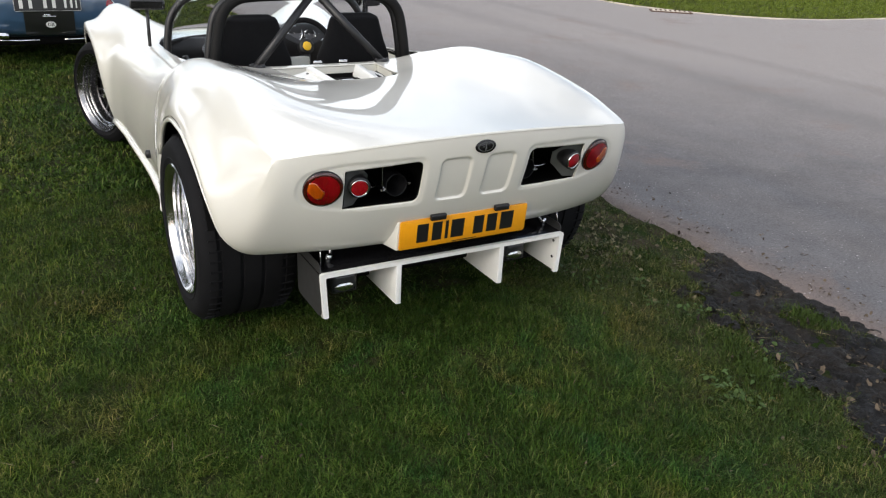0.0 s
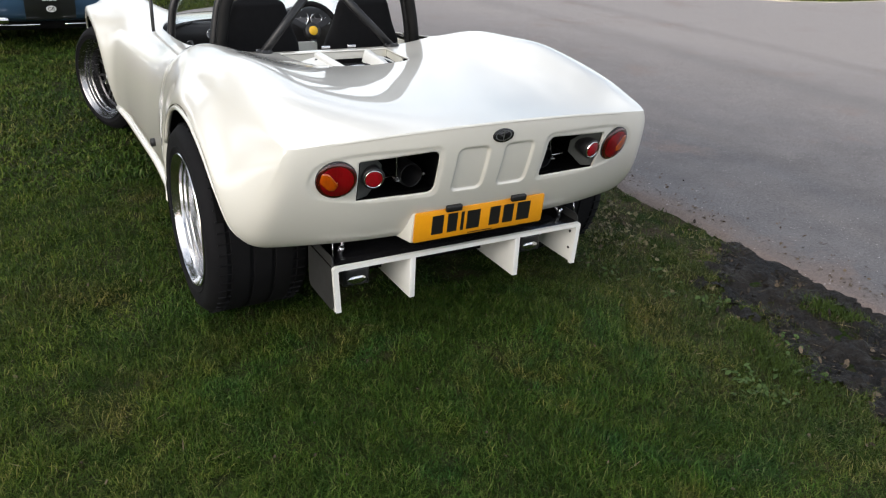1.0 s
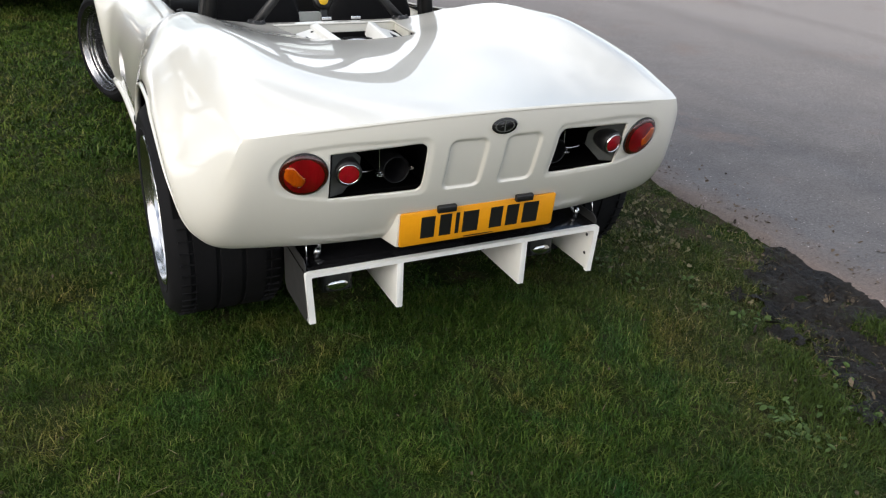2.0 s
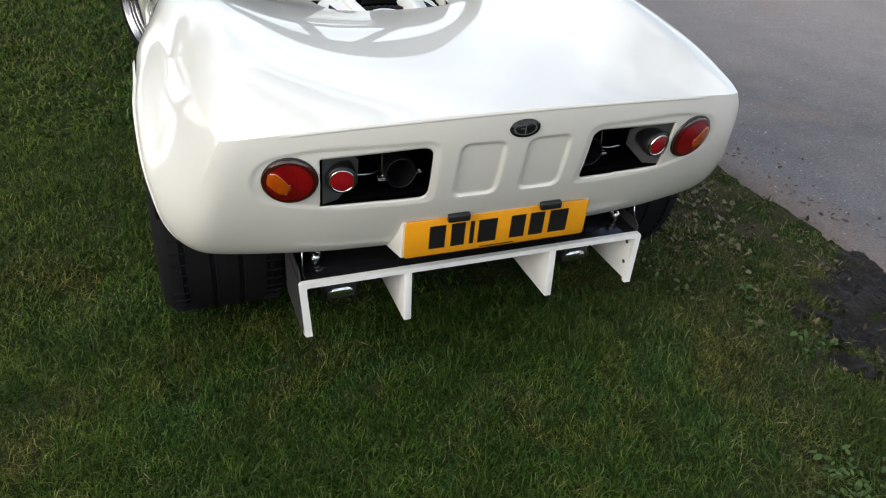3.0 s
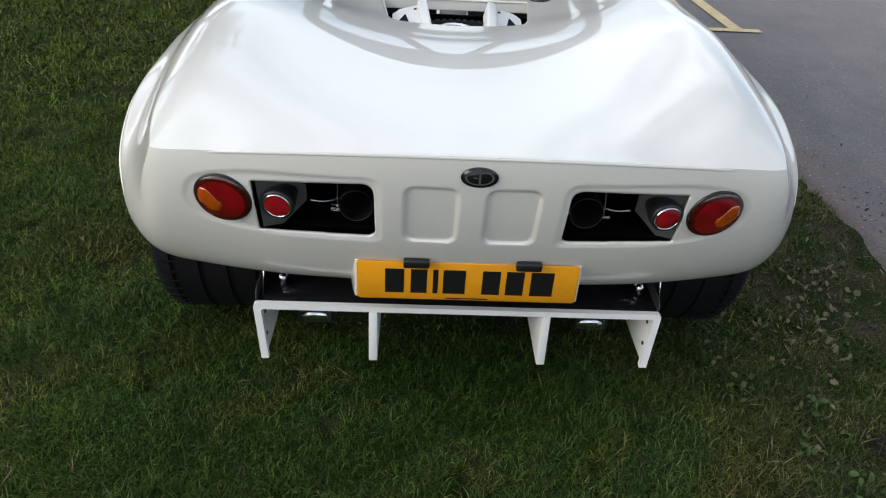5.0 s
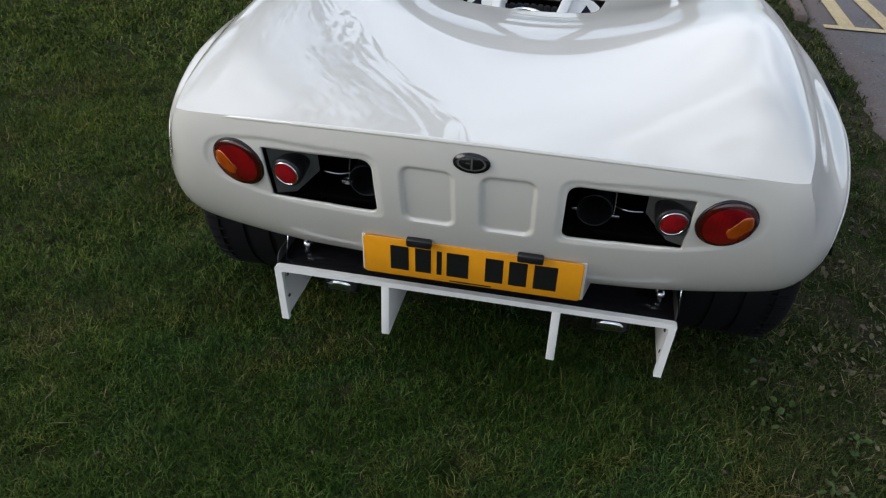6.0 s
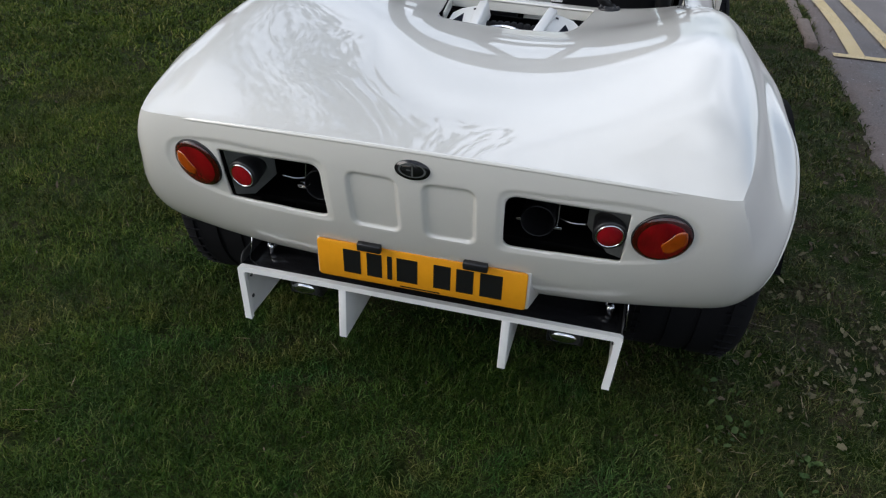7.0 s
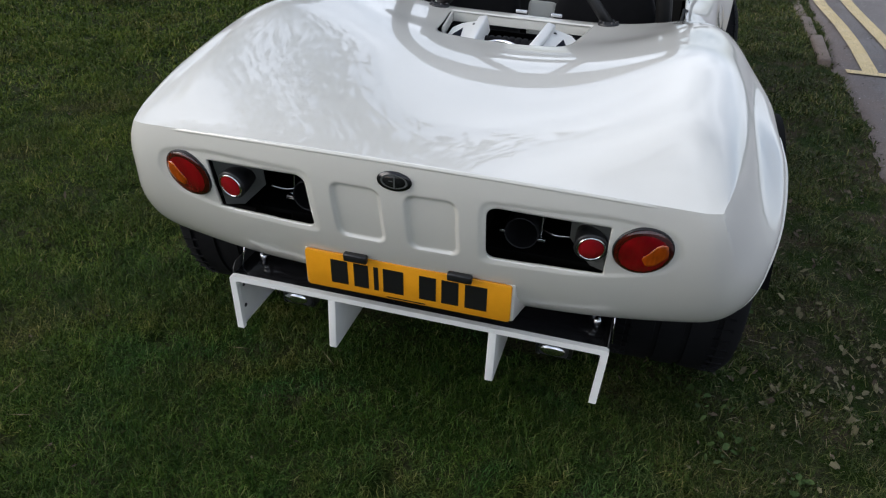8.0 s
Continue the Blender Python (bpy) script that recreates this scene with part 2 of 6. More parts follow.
def make_blades():
    n = Nodes("grass_blades", 0.6)
    geo = n.add("ShaderNodeNewGeometry")
    r = geo.outputs["Random Per Island"]
    green = n.ramp(r, [(0.0, (0.011, 0.031, 0.003)), (0.42, (0.029, 0.064, 0.008)), (0.84, (0.060, 0.103, 0.016)), (0.98, (0.115, 0.130, 0.040))])
    lush = n.ramp(r, [(0.0, (0.008, 0.031, 0.005)), (0.45, (0.018, 0.062, 0.011)), (0.86, (0.040, 0.106, 0.022)), (0.98, (0.085, 0.140, 0.045))])
    dry = n.ramp(r, [(0.0, (0.028, 0.030, 0.006)), (0.5, (0.066, 0.066, 0.016)), (0.9, (0.125, 0.110, 0.036)), (1.0, (0.21, 0.17, 0.08))])
    patch = n.ramp(n.noise(1.9, 6, 0.65), [(0.53, (0, 0, 0)), (0.71, (1, 1, 1))])
    wet = n.ramp(n.noise(2.7, 4, 0.6), [(0.50, (0, 0, 0)), (0.64, (1, 1, 1))])
    green = n.mix(wet, green, lush)
    # yellower away from the car's tail, with sunlight put into the colour too
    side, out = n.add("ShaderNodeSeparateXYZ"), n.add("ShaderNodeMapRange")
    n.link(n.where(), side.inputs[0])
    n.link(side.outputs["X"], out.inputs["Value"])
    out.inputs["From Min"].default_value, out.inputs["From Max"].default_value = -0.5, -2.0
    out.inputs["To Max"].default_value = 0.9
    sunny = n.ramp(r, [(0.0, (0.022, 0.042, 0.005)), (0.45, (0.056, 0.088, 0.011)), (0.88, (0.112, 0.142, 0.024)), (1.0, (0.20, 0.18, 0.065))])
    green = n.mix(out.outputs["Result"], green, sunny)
    # trodden thin towards the road
    sep, edge = n.add("ShaderNodeSeparateXYZ"), n.add("ShaderNodeMapRange")
    n.link(n.where(), sep.inputs[0])
    n.link(sep.outputs["X"], edge.inputs["Value"])
    edge.inputs["From Min"].default_value, edge.inputs["From Max"].default_value = 0.20, 1.15
    edge.inputs["To Max"].default_value = 0.75
    worn = n.ramp(r, [(0.0, (0.018, 0.028, 0.006)), (0.45, (0.050, 0.066, 0.018)), (0.8, (0.090, 0.096, 0.034)), (1.0, (0.20, 0.165, 0.085))])
    turf = n.mix(edge.outputs["Result"], n.mix(patch, green, dry), worn)
    # lusher and thinner patches of different tone
    tone = n.mix(0.5, n.noise(2.3, 4, 0.6), n.noise(7.5, 4, 0.6))
    n.color(n.mix(1.0, turf, n.ramp(tone, [(0.36, (0.58, 0.62, 0.62)), (0.50, (0.98, 0.97, 0.95)), (0.64, (1.46, 1.36, 1.15))]), "MULTIPLY"))
    n.b.inputs["Specular IOR Level"].default_value = 0.10
    return n.m


def make_litter(name, a, b):
    n = Nodes(name, 0.7)
    n.b.inputs["Specular IOR Level"].default_value = 0.15
    r = n.add("ShaderNodeNewGeometry").outputs["Random Per Island"]
    n.color(n.mix(0.35, n.ramp(r, [(0.0, a), (1.0, b)]), n.ramp(n.noise(140, 3), [(0.3, a), (0.7, b)])))
    return n.m


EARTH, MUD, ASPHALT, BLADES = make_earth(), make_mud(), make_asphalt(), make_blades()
TUFT_GRASS = make_litter("tuft_grass", (0.014, 0.030, 0.004), (0.055, 0.085, 0.016))
# far verge grass, with the sun on it put into the green
SUNLIT_VERGE = make_litter("sunlit_verge_grass", (0.05, 0.085, 0.006), (0.19, 0.23, 0.035))
DEAD_LEAF = make_litter("dead_leaves", (0.022, 0.016, 0.011), (0.15, 0.115, 0.080))
PALE_LEAF = make_litter("pale_green_leaves", (0.040, 0.036, 0.018), (0.190, 0.170, 0.095))
CRUMB = make_litter("earth_crumbs", (0.006, 0.005, 0.004), (0.045, 0.036, 0.028))
STRAW = make_litter("dry_straw", (0.06, 0.045, 0.025), (0.26, 0.21, 0.13))
CLOVER = make_litter("broad_leaf_weeds", (0.022, 0.048, 0.010), (0.080, 0.120, 0.040))
STONE = simple("pale_kerb_stone", (0.15, 0.115, 0.095), 0.85, grain=60, vary=0.4, bump=0.5)
FOLIAGE = make_litter("tree_leaves", (0.020, 0.035, 0.008), (0.075, 0.10, 0.025))
EDGING = simple("pale_concrete_edging", (0.52, 0.45, 0.36), 0.85, grain=40, vary=0.25, bump=0.4)
IRON = simple("rusty_iron", (0.12, 0.07, 0.05), 0.7, 0.3, grain=40, vary=0.3)
BARK = simple("tree_bark", (0.07, 0.055, 0.04), 0.9, grain=20, vary=0.4, bump=0.8)


def make_line():
    n = Nodes("worn_yellow_road_paint", 0.75)
    fine, mid = n.noise(160, 4, 0.7), n.noise(9, 5)
    paint = n.ramp(mid, [(0.3, (0.58, 0.44, 0.20)), (0.7, (0.72, 0.58, 0.33))])
    n.color(n.mix(n.ramp(fine, [(0.40, (0, 0, 0)), (0.5, (1, 1, 1))]), (0.16, 0.14, 0.11), paint))
    n.bump(fine, 0.5, 0.003)
    return n.m


LINE_YELLOW = make_line()


# ---- building tools ----
def part(name, bm, material, parent=None, label="", smooth=True, sharp=None):
    """Links a bmesh as one mesh object, under a thing or under a part."""
    me = bpy.data.meshes.new(name)
    bm.normal_update()
    bm.to_mesh(me)
    bm.free()
    return part_mesh(name, me, material, parent, label, smooth, sharp)


def part_mesh(name, me, material, parent=None, label="", smooth=True, sharp=35):
    me.materials.append(material)
    me.polygons.foreach_set("use_smooth", [smooth] * len(me.polygons))
    if smooth and sharp is not None:
        me.set_sharp_from_angle(angle=radians(sharp))
    ob = new(name, me)
    if parent is not None:
        ob.parent = parent
        if parent.type == "EMPTY":
            ob.location = -parent.location
    if label:
        tagged(ob, label)
    return ob


def thing(name, at, label, category, group=""):
    e = new(name)
    e.empty_display_size = 0.2
    e.location = at
    return tagged(e, label, category, group)


def spline(*knots):
    """A smooth curve of one or more values through knots (t, values...); monotone between them."""
    k = np.array(knots, float)
    t, v = k[:, 0], k[:, 1:]
    h = np.diff(t)[:, None]
    d = np.diff(v, axis=0) / h
    m = np.zeros_like(v)
    m[0], m[-1] = d[0], d[-1]
    for i in range(1, len(t) - 1):
        w1, w2 = 2 * h[i] + h[i - 1], h[i] + 2 * h[i - 1]
        ok = d[i - 1] * d[i] > 0
        safe = np.where(ok, d[i - 1], 1), np.where(ok, d[i], 1)
        m[i] = np.where(ok, (w1 + w2) / (w1 / safe[0] + w2 / safe[1]), 0)

    def at(q):
        q = np.clip(np.asarray(q, float), t[0], t[-1])
        i = np.clip(np.searchsorted(t, q, "right") - 1, 0, len(t) - 2)
        s = ((q - t[i]) / (t[i + 1] - t[i]))[..., None]
        hh = h[i]
        out = (2 * s**3 - 3 * s**2 + 1) * v[i] + (s**3 - 2 * s**2 + s) * hh * m[i] + (3 * s**2 - 2 * s**3) * v[i + 1] + (s**3 - s**2) * hh * m[i + 1]
        return out[..., 0] if out.shape[-1] == 1 else out

    return at


def box(bm, lo, hi, bevel=0.0, turn=None, segments=2):
    """A box between two corners, with rounded edges; turn: a matrix."""
    lo, hi = Vector(lo), Vector(hi)
    made = bmesh.ops.create_cube(bm, size=1.0)["verts"]
    for v in made:
        v.co = Vector(((v.co.x + 0.5) * (hi.x - lo.x) + lo.x, (v.co.y + 0.5) * (hi.y - lo.y) + lo.y, (v.co.z + 0.5) * (hi.z - lo.z) + lo.z))
    if turn is not None:
        bmesh.ops.transform(bm, matrix=turn, verts=made)
    if bevel:
        edges = list({e for v in made for e in v.link_edges})
        bmesh.ops.bevel(bm, geom=edges, offset=bevel, segments=segments, profile=0.5, affect="EDGES")
    return bm


def lathe(bm, profile, m, steps=48, close=False):
    """Turns a profile of (radius, along) round the z axis of m."""
    rings = []
    for r, a in profile:
        rings.append([bm.verts.new(m @ Vector((r * math.cos(2 * math.pi * k / steps), r * math.sin(2 * math.pi * k / steps), a))) for k in range(steps)])
    for p, q in zip(rings, rings[1:] + (rings[:1] if close else [])):
        for k in range(steps):
            j = (k + 1) % steps
            bm.faces.new((p[k], p[j], q[j], q[k]))
    return bm


def disc_cap(bm, r, a, m, steps=48):
    bm.faces.new([bm.verts.new(m @ Vector((r * math.cos(2 * math.pi * k / steps), r * math.sin(2 * math.pi * k / steps), a))) for k in range(steps)])
    return bm


def tube(bm, points, radius, steps=12, smooth=6, closed=False):
    """A round bar along a smooth path through points."""
    pts = [Vector(p) for p in points]
    if smooth > 1 and len(pts) > 2:
        fine = []
        for i in range(len(pts) - 1):
            p0, p1, p2, p3 = pts[max(i - 1, 0)], pts[i], pts[i + 1], pts[min(i + 2, len(pts) - 1)]
            for k in range(smooth):
                s = k / smooth
                fine.append(0.5 * ((2 * p1) + (p2 - p0) * s + (2 * p0 - 5 * p1 + 4 * p2 - p3) * s * s + (3 * p1 - p0 - 3 * p2 + p3) * s**3))
        pts = fine + [pts[-1]]
    rings, side = [], None
    for i, p in enumerate(pts):
        along = (pts[min(i + 1, len(pts) - 1)] - pts[max(i - 1, 0)]).normalized()
        if side is None:
            side = along.orthogonal().normalized()
        side = (side - along * side.dot(along)).normalized()
        up = along.cross(side)
        r = radius if not isinstance(radius, (list, tuple)) else radius[0] + (radius[1] - radius[0]) * i / (len(pts) - 1)
        rings.append([bm.verts.new(p + r * (math.cos(2 * math.pi * k / steps) * side + math.sin(2 * math.pi * k / steps) * up)) for k in range(steps)])
    for a, b in zip(rings, rings[1:]):
        for k in range(steps):
            j = (k + 1) % steps
            bm.faces.new((a[k], a[j], b[j], b[k]))
    bm.faces.new(rings[0][::-1])
    bm.faces.new(rings[-1])
    return bm


def prism(bm, outline, m, depth, bevel=0.0):
    """A flat plate of a given outline (x, y) and depth along z of m; its face is at z = 0, its back at -depth."""
    top = [bm.verts.new(m @ Vector((x, y, 0))) for x, y in outline]
    low = [bm.verts.new(m @ Vector((x, y, -depth))) for x, y in outline]
    n = len(outline)
    face = bm.faces.new(top)
    bm.faces.new(low[::-1])
    for k in range(n):
        bm.faces.new((top[k], low[k], low[(k + 1) % n], top[(k + 1) % n]))
    if bevel:
        bmesh.ops.bevel(bm, geom=list(face.edges), offset=bevel, segments=2, profile=0.5, affect="EDGES")
    return bm


def round_rect(x0, y0, x1, y1, r, n=5):
    out = []
    for cx, cy, a0 in ((x1 - r, y1 - r, 0), (x0 + r, y1 - r, 90), (x0 + r, y0 + r, 180), (x1 - r, y0 + r, 270)):
        out += [(cx + r * math.cos(radians(a0 + 90 * k / n)), cy + r * math.sin(radians(a0 + 90 * k / n))) for k in range(n + 1)]
    return out


def round_poly(corners, radii, n=6):
    """A polygon with rounded corners; corners anticlockwise."""
    out, c = [], [Vector((*p, 0)) for p in corners]
    for i, p in enumerate(c):
        a, b, r = c[i - 1], c[(i + 1) % len(c)], radii[i]
        if r <= 0:
            out.append((p.x, p.y))
            continue
        u, w = (a - p).normalized(), (b - p).normalized()
        for k in range(n + 1):
            s = k / n
            q = p + u * r * (1 - s) ** 2 + w * r * s**2
            out.append((q.x, q.y))
    return out


def outline_distance(px, py, outline):
    """Signed distance of points to a closed outline (negative inside), and the nearest point on it."""
    o = np.array(outline, float)
    best, bx, by = np.full(px.shape, 1e9), np.zeros(px.shape), np.zeros(px.shape)
    inside = np.zeros(px.shape, bool)
    for (ax, ay), (cx, cy) in zip(o, np.roll(o, -1, 0)):
        dx, dy = cx - ax, cy - ay
        s = np.clip(((px - ax) * dx + (py - ay) * dy) / (dx * dx + dy * dy + 1e-12), 0, 1)
        qx, qy = ax + s * dx, ay + s * dy
        d = np.hypot(px - qx, py - qy)
        near = d < best
        best, bx, by = np.where(near, d, best), np.where(near, qx, bx), np.where(near, qy, by)
        if abs(dy) > 1e-12:
            inside ^= ((ay > py) != (cy > py)) & (px < dx * (py - ay) / dy + ax)
    return np.where(inside, -best, best), bx, by


# ---- the white sports car: body shell ----
CAR = thing("sports_car", (0, 1.9, 0), "white open two-seat sports car with black roll cage parked on grass", "car")
CORNER = 0.684  # half width of the tail's upper edge

# shoulder line, by distance from the tail: half width, height
SHOULDER = spline((0.04, 0.684, 0.806), (0.1, 0.6981, 0.8261), (0.16, 0.7141, 0.8359), (0.3, 0.7351, 0.8519), (0.5, 0.7434, 0.8674),
                  (0.7, 0.7451, 0.8787), (0.9, 0.7437, 0.8801), (1.1, 0.7369, 0.8653), (1.25, 0.7279, 0.8423), (1.36, 0.71, 0.8102),
                  (1.5, 0.6829, 0.7822), (1.8, 0.676, 0.738), (2.3, 0.676, 0.722), (2.75, 0.69, 0.745), (3.05, 0.705, 0.785), (3.35, 0.715, 0.8),
                  (3.7, 0.69, 0.735), (4, 0.5, 0.56), (4.15, 0.02, 0.46))
# lower edge, by the same distance: half width, place along the car, height (it climbs round both wheel arches)
LOWER = spline((0.04, 0.772, 0.1698, 0.436), (0.1, 0.8091, 0.1824, 0.47), (0.16, 0.8275, 0.179, 0.528), (0.22, 0.8309, 0.194, 0.568),
               (0.28, 0.8402, 0.216, 0.616), (0.34, 0.8466, 0.255, 0.668), (0.41, 0.8468, 0.318, 0.712), (0.5, 0.8461, 0.41, 0.749),
               (0.62, 0.8383, 0.53, 0.766), (0.75, 0.8349, 0.67, 0.769), (0.9, 0.8325, 0.83, 0.735), (1, 0.8321, 0.95, 0.645),
               (1.1, 0.8319, 1.03, 0.5), (1.2, 0.838, 1.075, 0.35), (1.3, 0.826, 1.12, 0.262), (1.45, 0.79, 1.35, 0.25), (1.8, 0.772, 1.8, 0.245),
               (2.4, 0.77, 2.4, 0.24), (2.75, 0.79, 2.78, 0.25))
LOWER_FRONT = spline((2.75, 0.790, 2.780, 0.250), (2.85, 0.815, 2.860, 0.380), (2.98, 0.828, 2.950, 0.560), (3.15, 0.832, 3.110, 0.660),
                     (3.32, 0.830, 3.310, 0.685), (3.48, 0.822, 3.500, 0.640), (3.58, 0.808, 3.640, 0.500), (3.66, 0.790, 3.690, 0.300),
                     (3.80, 0.700, 3.850, 0.180), (4.00, 0.480, 4.060, 0.160), (4.15, 0.02, 4.180, 0.150))
# how far the flank swells: offsets of the curve's inner handles from shoulder and lower edge
SWELL = spline((0.04, 0.067, -0.006, -0.1539, 0.04, -0.062, 0.055), (0.1, 0.0607, 0, -0.1311, 0.026, -0.045, 0.08),
               (0.16, 0.0512, 0, -0.1007, 0.014, -0.025, 0.09), (0.3, 0.0409, 0, -0.0946, 0.008, -0.008, 0.066),
               (0.5, 0.0243, 0, -0.034, 0.008, 0, 0.046), (0.95, 0.0299, 0, -0.036, 0.008, 0, 0.07), (1.2, 0.0758, 0, -0.072, 0.024, 0, 0.18),
               (1.45, 0.09, 0, -0.05, 0.026, 0, 0.22), (1.8, 0.09, 0, -0.036, 0.026, 0, 0.23), (2.6, 0.09, 0, -0.045, 0.025, 0, 0.22),
               (3.2, 0.085, 0, -0.06, 0.01, 0, 0.06), (3.7, 0.07, 0, -0.12, 0.03, 0, 0.2), (4.15, 0, 0.05, -0.08, 0, 0.05, 0.08))
# heights across the deck: middle, halfway out, crest of the wing
DECK = spline((0.04, 0.855, 0.845, 0.812), (0.2, 0.852, 0.8663, 0.8941), (0.45, 0.845, 0.8694, 0.933), (0.65, 0.839, 0.8679, 0.9477),
              (0.85, 0.826, 0.8567, 0.9318), (1, 0.812, 0.8426, 0.9221), (1.1, 0.807, 0.825, 0.9113), (1.2, 0.805, 0.817, 0.8936),
              (1.28, 0.805, 0.811, 0.8743), (1.37, 0.805, 0.807, 0.8491), (1.4, 0.804, 0.806, 0.8408), (1.6, 0.78, 0.785, 0.815),
              (1.9, 0.755, 0.76, 0.78), (2.4, 0.735, 0.745, 0.765), (2.8, 0.715, 0.735, 0.8), (3.2, 0.685, 0.715, 0.845), (3.5, 0.63, 0.67, 0.835),
              (3.8, 0.54, 0.58, 0.7), (4.15, 0.465, 0.465, 0.463))


def tail_edge(x):
    """Place along the car and height of the tail's upper edge."""
    y = -0.097 + 0.19 * x**2
    return y, 0.835 - 0.55 * (y + 0.06)


def deck_height(s, w):
    zc, zm, zk = (DECK(w)[..., k] for k in range(3))
    zt = SHOULDER(w)[..., 1]
    # a bowl of two even powers, rolled over by a high one near the shoulder
    power = lambda q: np.stack([q**2, q**4, q**11], -1)  # noqa: E731
    share = np.linalg.solve(power(np.array([0.45, 0.80, 1.0])), np.stack([zm - zc, zk - zc, zt - zc]).reshape(3, -1))
    return zc + (power(s) * share.T.reshape(*zc.shape, 3)).sum(-1)


def bezier(p0, p1, p2, p3, v):
    v = v[:, None]
    return (1 - v) ** 3 * p0[:, None] + 3 * (1 - v) ** 2 * v * p1[:, None] + 3 * (1 - v) * v**2 * p2[:, None] + v**3 * p3[:, None]


LAMP_WINDOW = round_poly([(0.206, 0.622), (0.466, 0.620), (0.470, 0.759), (0.208, 0.777)], [0.022, 0.004, 0.004, 0.030])
LAMP_AT, LAMP_R = (0.5385, 0.704), 0.065
LAMP_POD = round_poly([(0.188, 0.606), (0.50, 0.606), (0.628, 0.650), (0.630, 0.750), (0.53, 0.791), (0.190, 0.797)], [0.03, 0.12, 0.06, 0.06, 0.10, 0.04])
PANELS = round_rect(0.026, 0.614, 0.148, 0.780, 0.026)
VENT_HOLE = round_poly([(-0.205, 0.975), (0.205, 0.975), (0.226, 1.03), (0.262, 1.345), (-0.262, 1.345), (-0.226, 1.03)], [0.03, 0.03, 0.03, 0.012, 0.012, 0.03])
COCKPIT_HOLE = round_poly([(-0.575, 1.405), (0.575, 1.405), (0.575, 2.42), (0.44, 2.62), (-0.44, 2.62), (-0.575, 2.42)], [0.10, 0.10, 0.16, 0.16, 0.16, 0.16])


def grid_faces(rows, cols, start):
    a = (np.arange(rows - 1)[:, None] * cols + np.arange(cols - 1)[None]) + start
    return np.stack([a, a + 1, a + cols + 1, a + cols], -1).reshape(-1, 4)


def step(d, width):
    """0 outside an outline, 1 well inside it."""
    t = np.clip(-d / width, 0, 1)
    return t * t * (3 - 2 * t)


def even_out(values, sigma):
    """Softens rows of values along their length; the first ones stay as they are."""
    r = int(4 * sigma)
    k = np.exp(-0.5 * (np.arange(-r, r + 1) / sigma) ** 2)
    k /= k.sum()
    ends = np.concatenate([2 * values[:, :1] - values[:, r:0:-1], values, 2 * values[:, -1:] - values[:, -2 : -r - 2 : -1]], 1)
    soft = np.apply_along_axis(lambda row: np.convolve(row, k, "valid"), 1, ends)
    keep = np.clip(np.arange(values.shape[1]) / (2 * sigma), 0, 1)
    return values * (1 - keep) + soft * keep


ARCH_EDGE = []
TAIL_EDGE = []


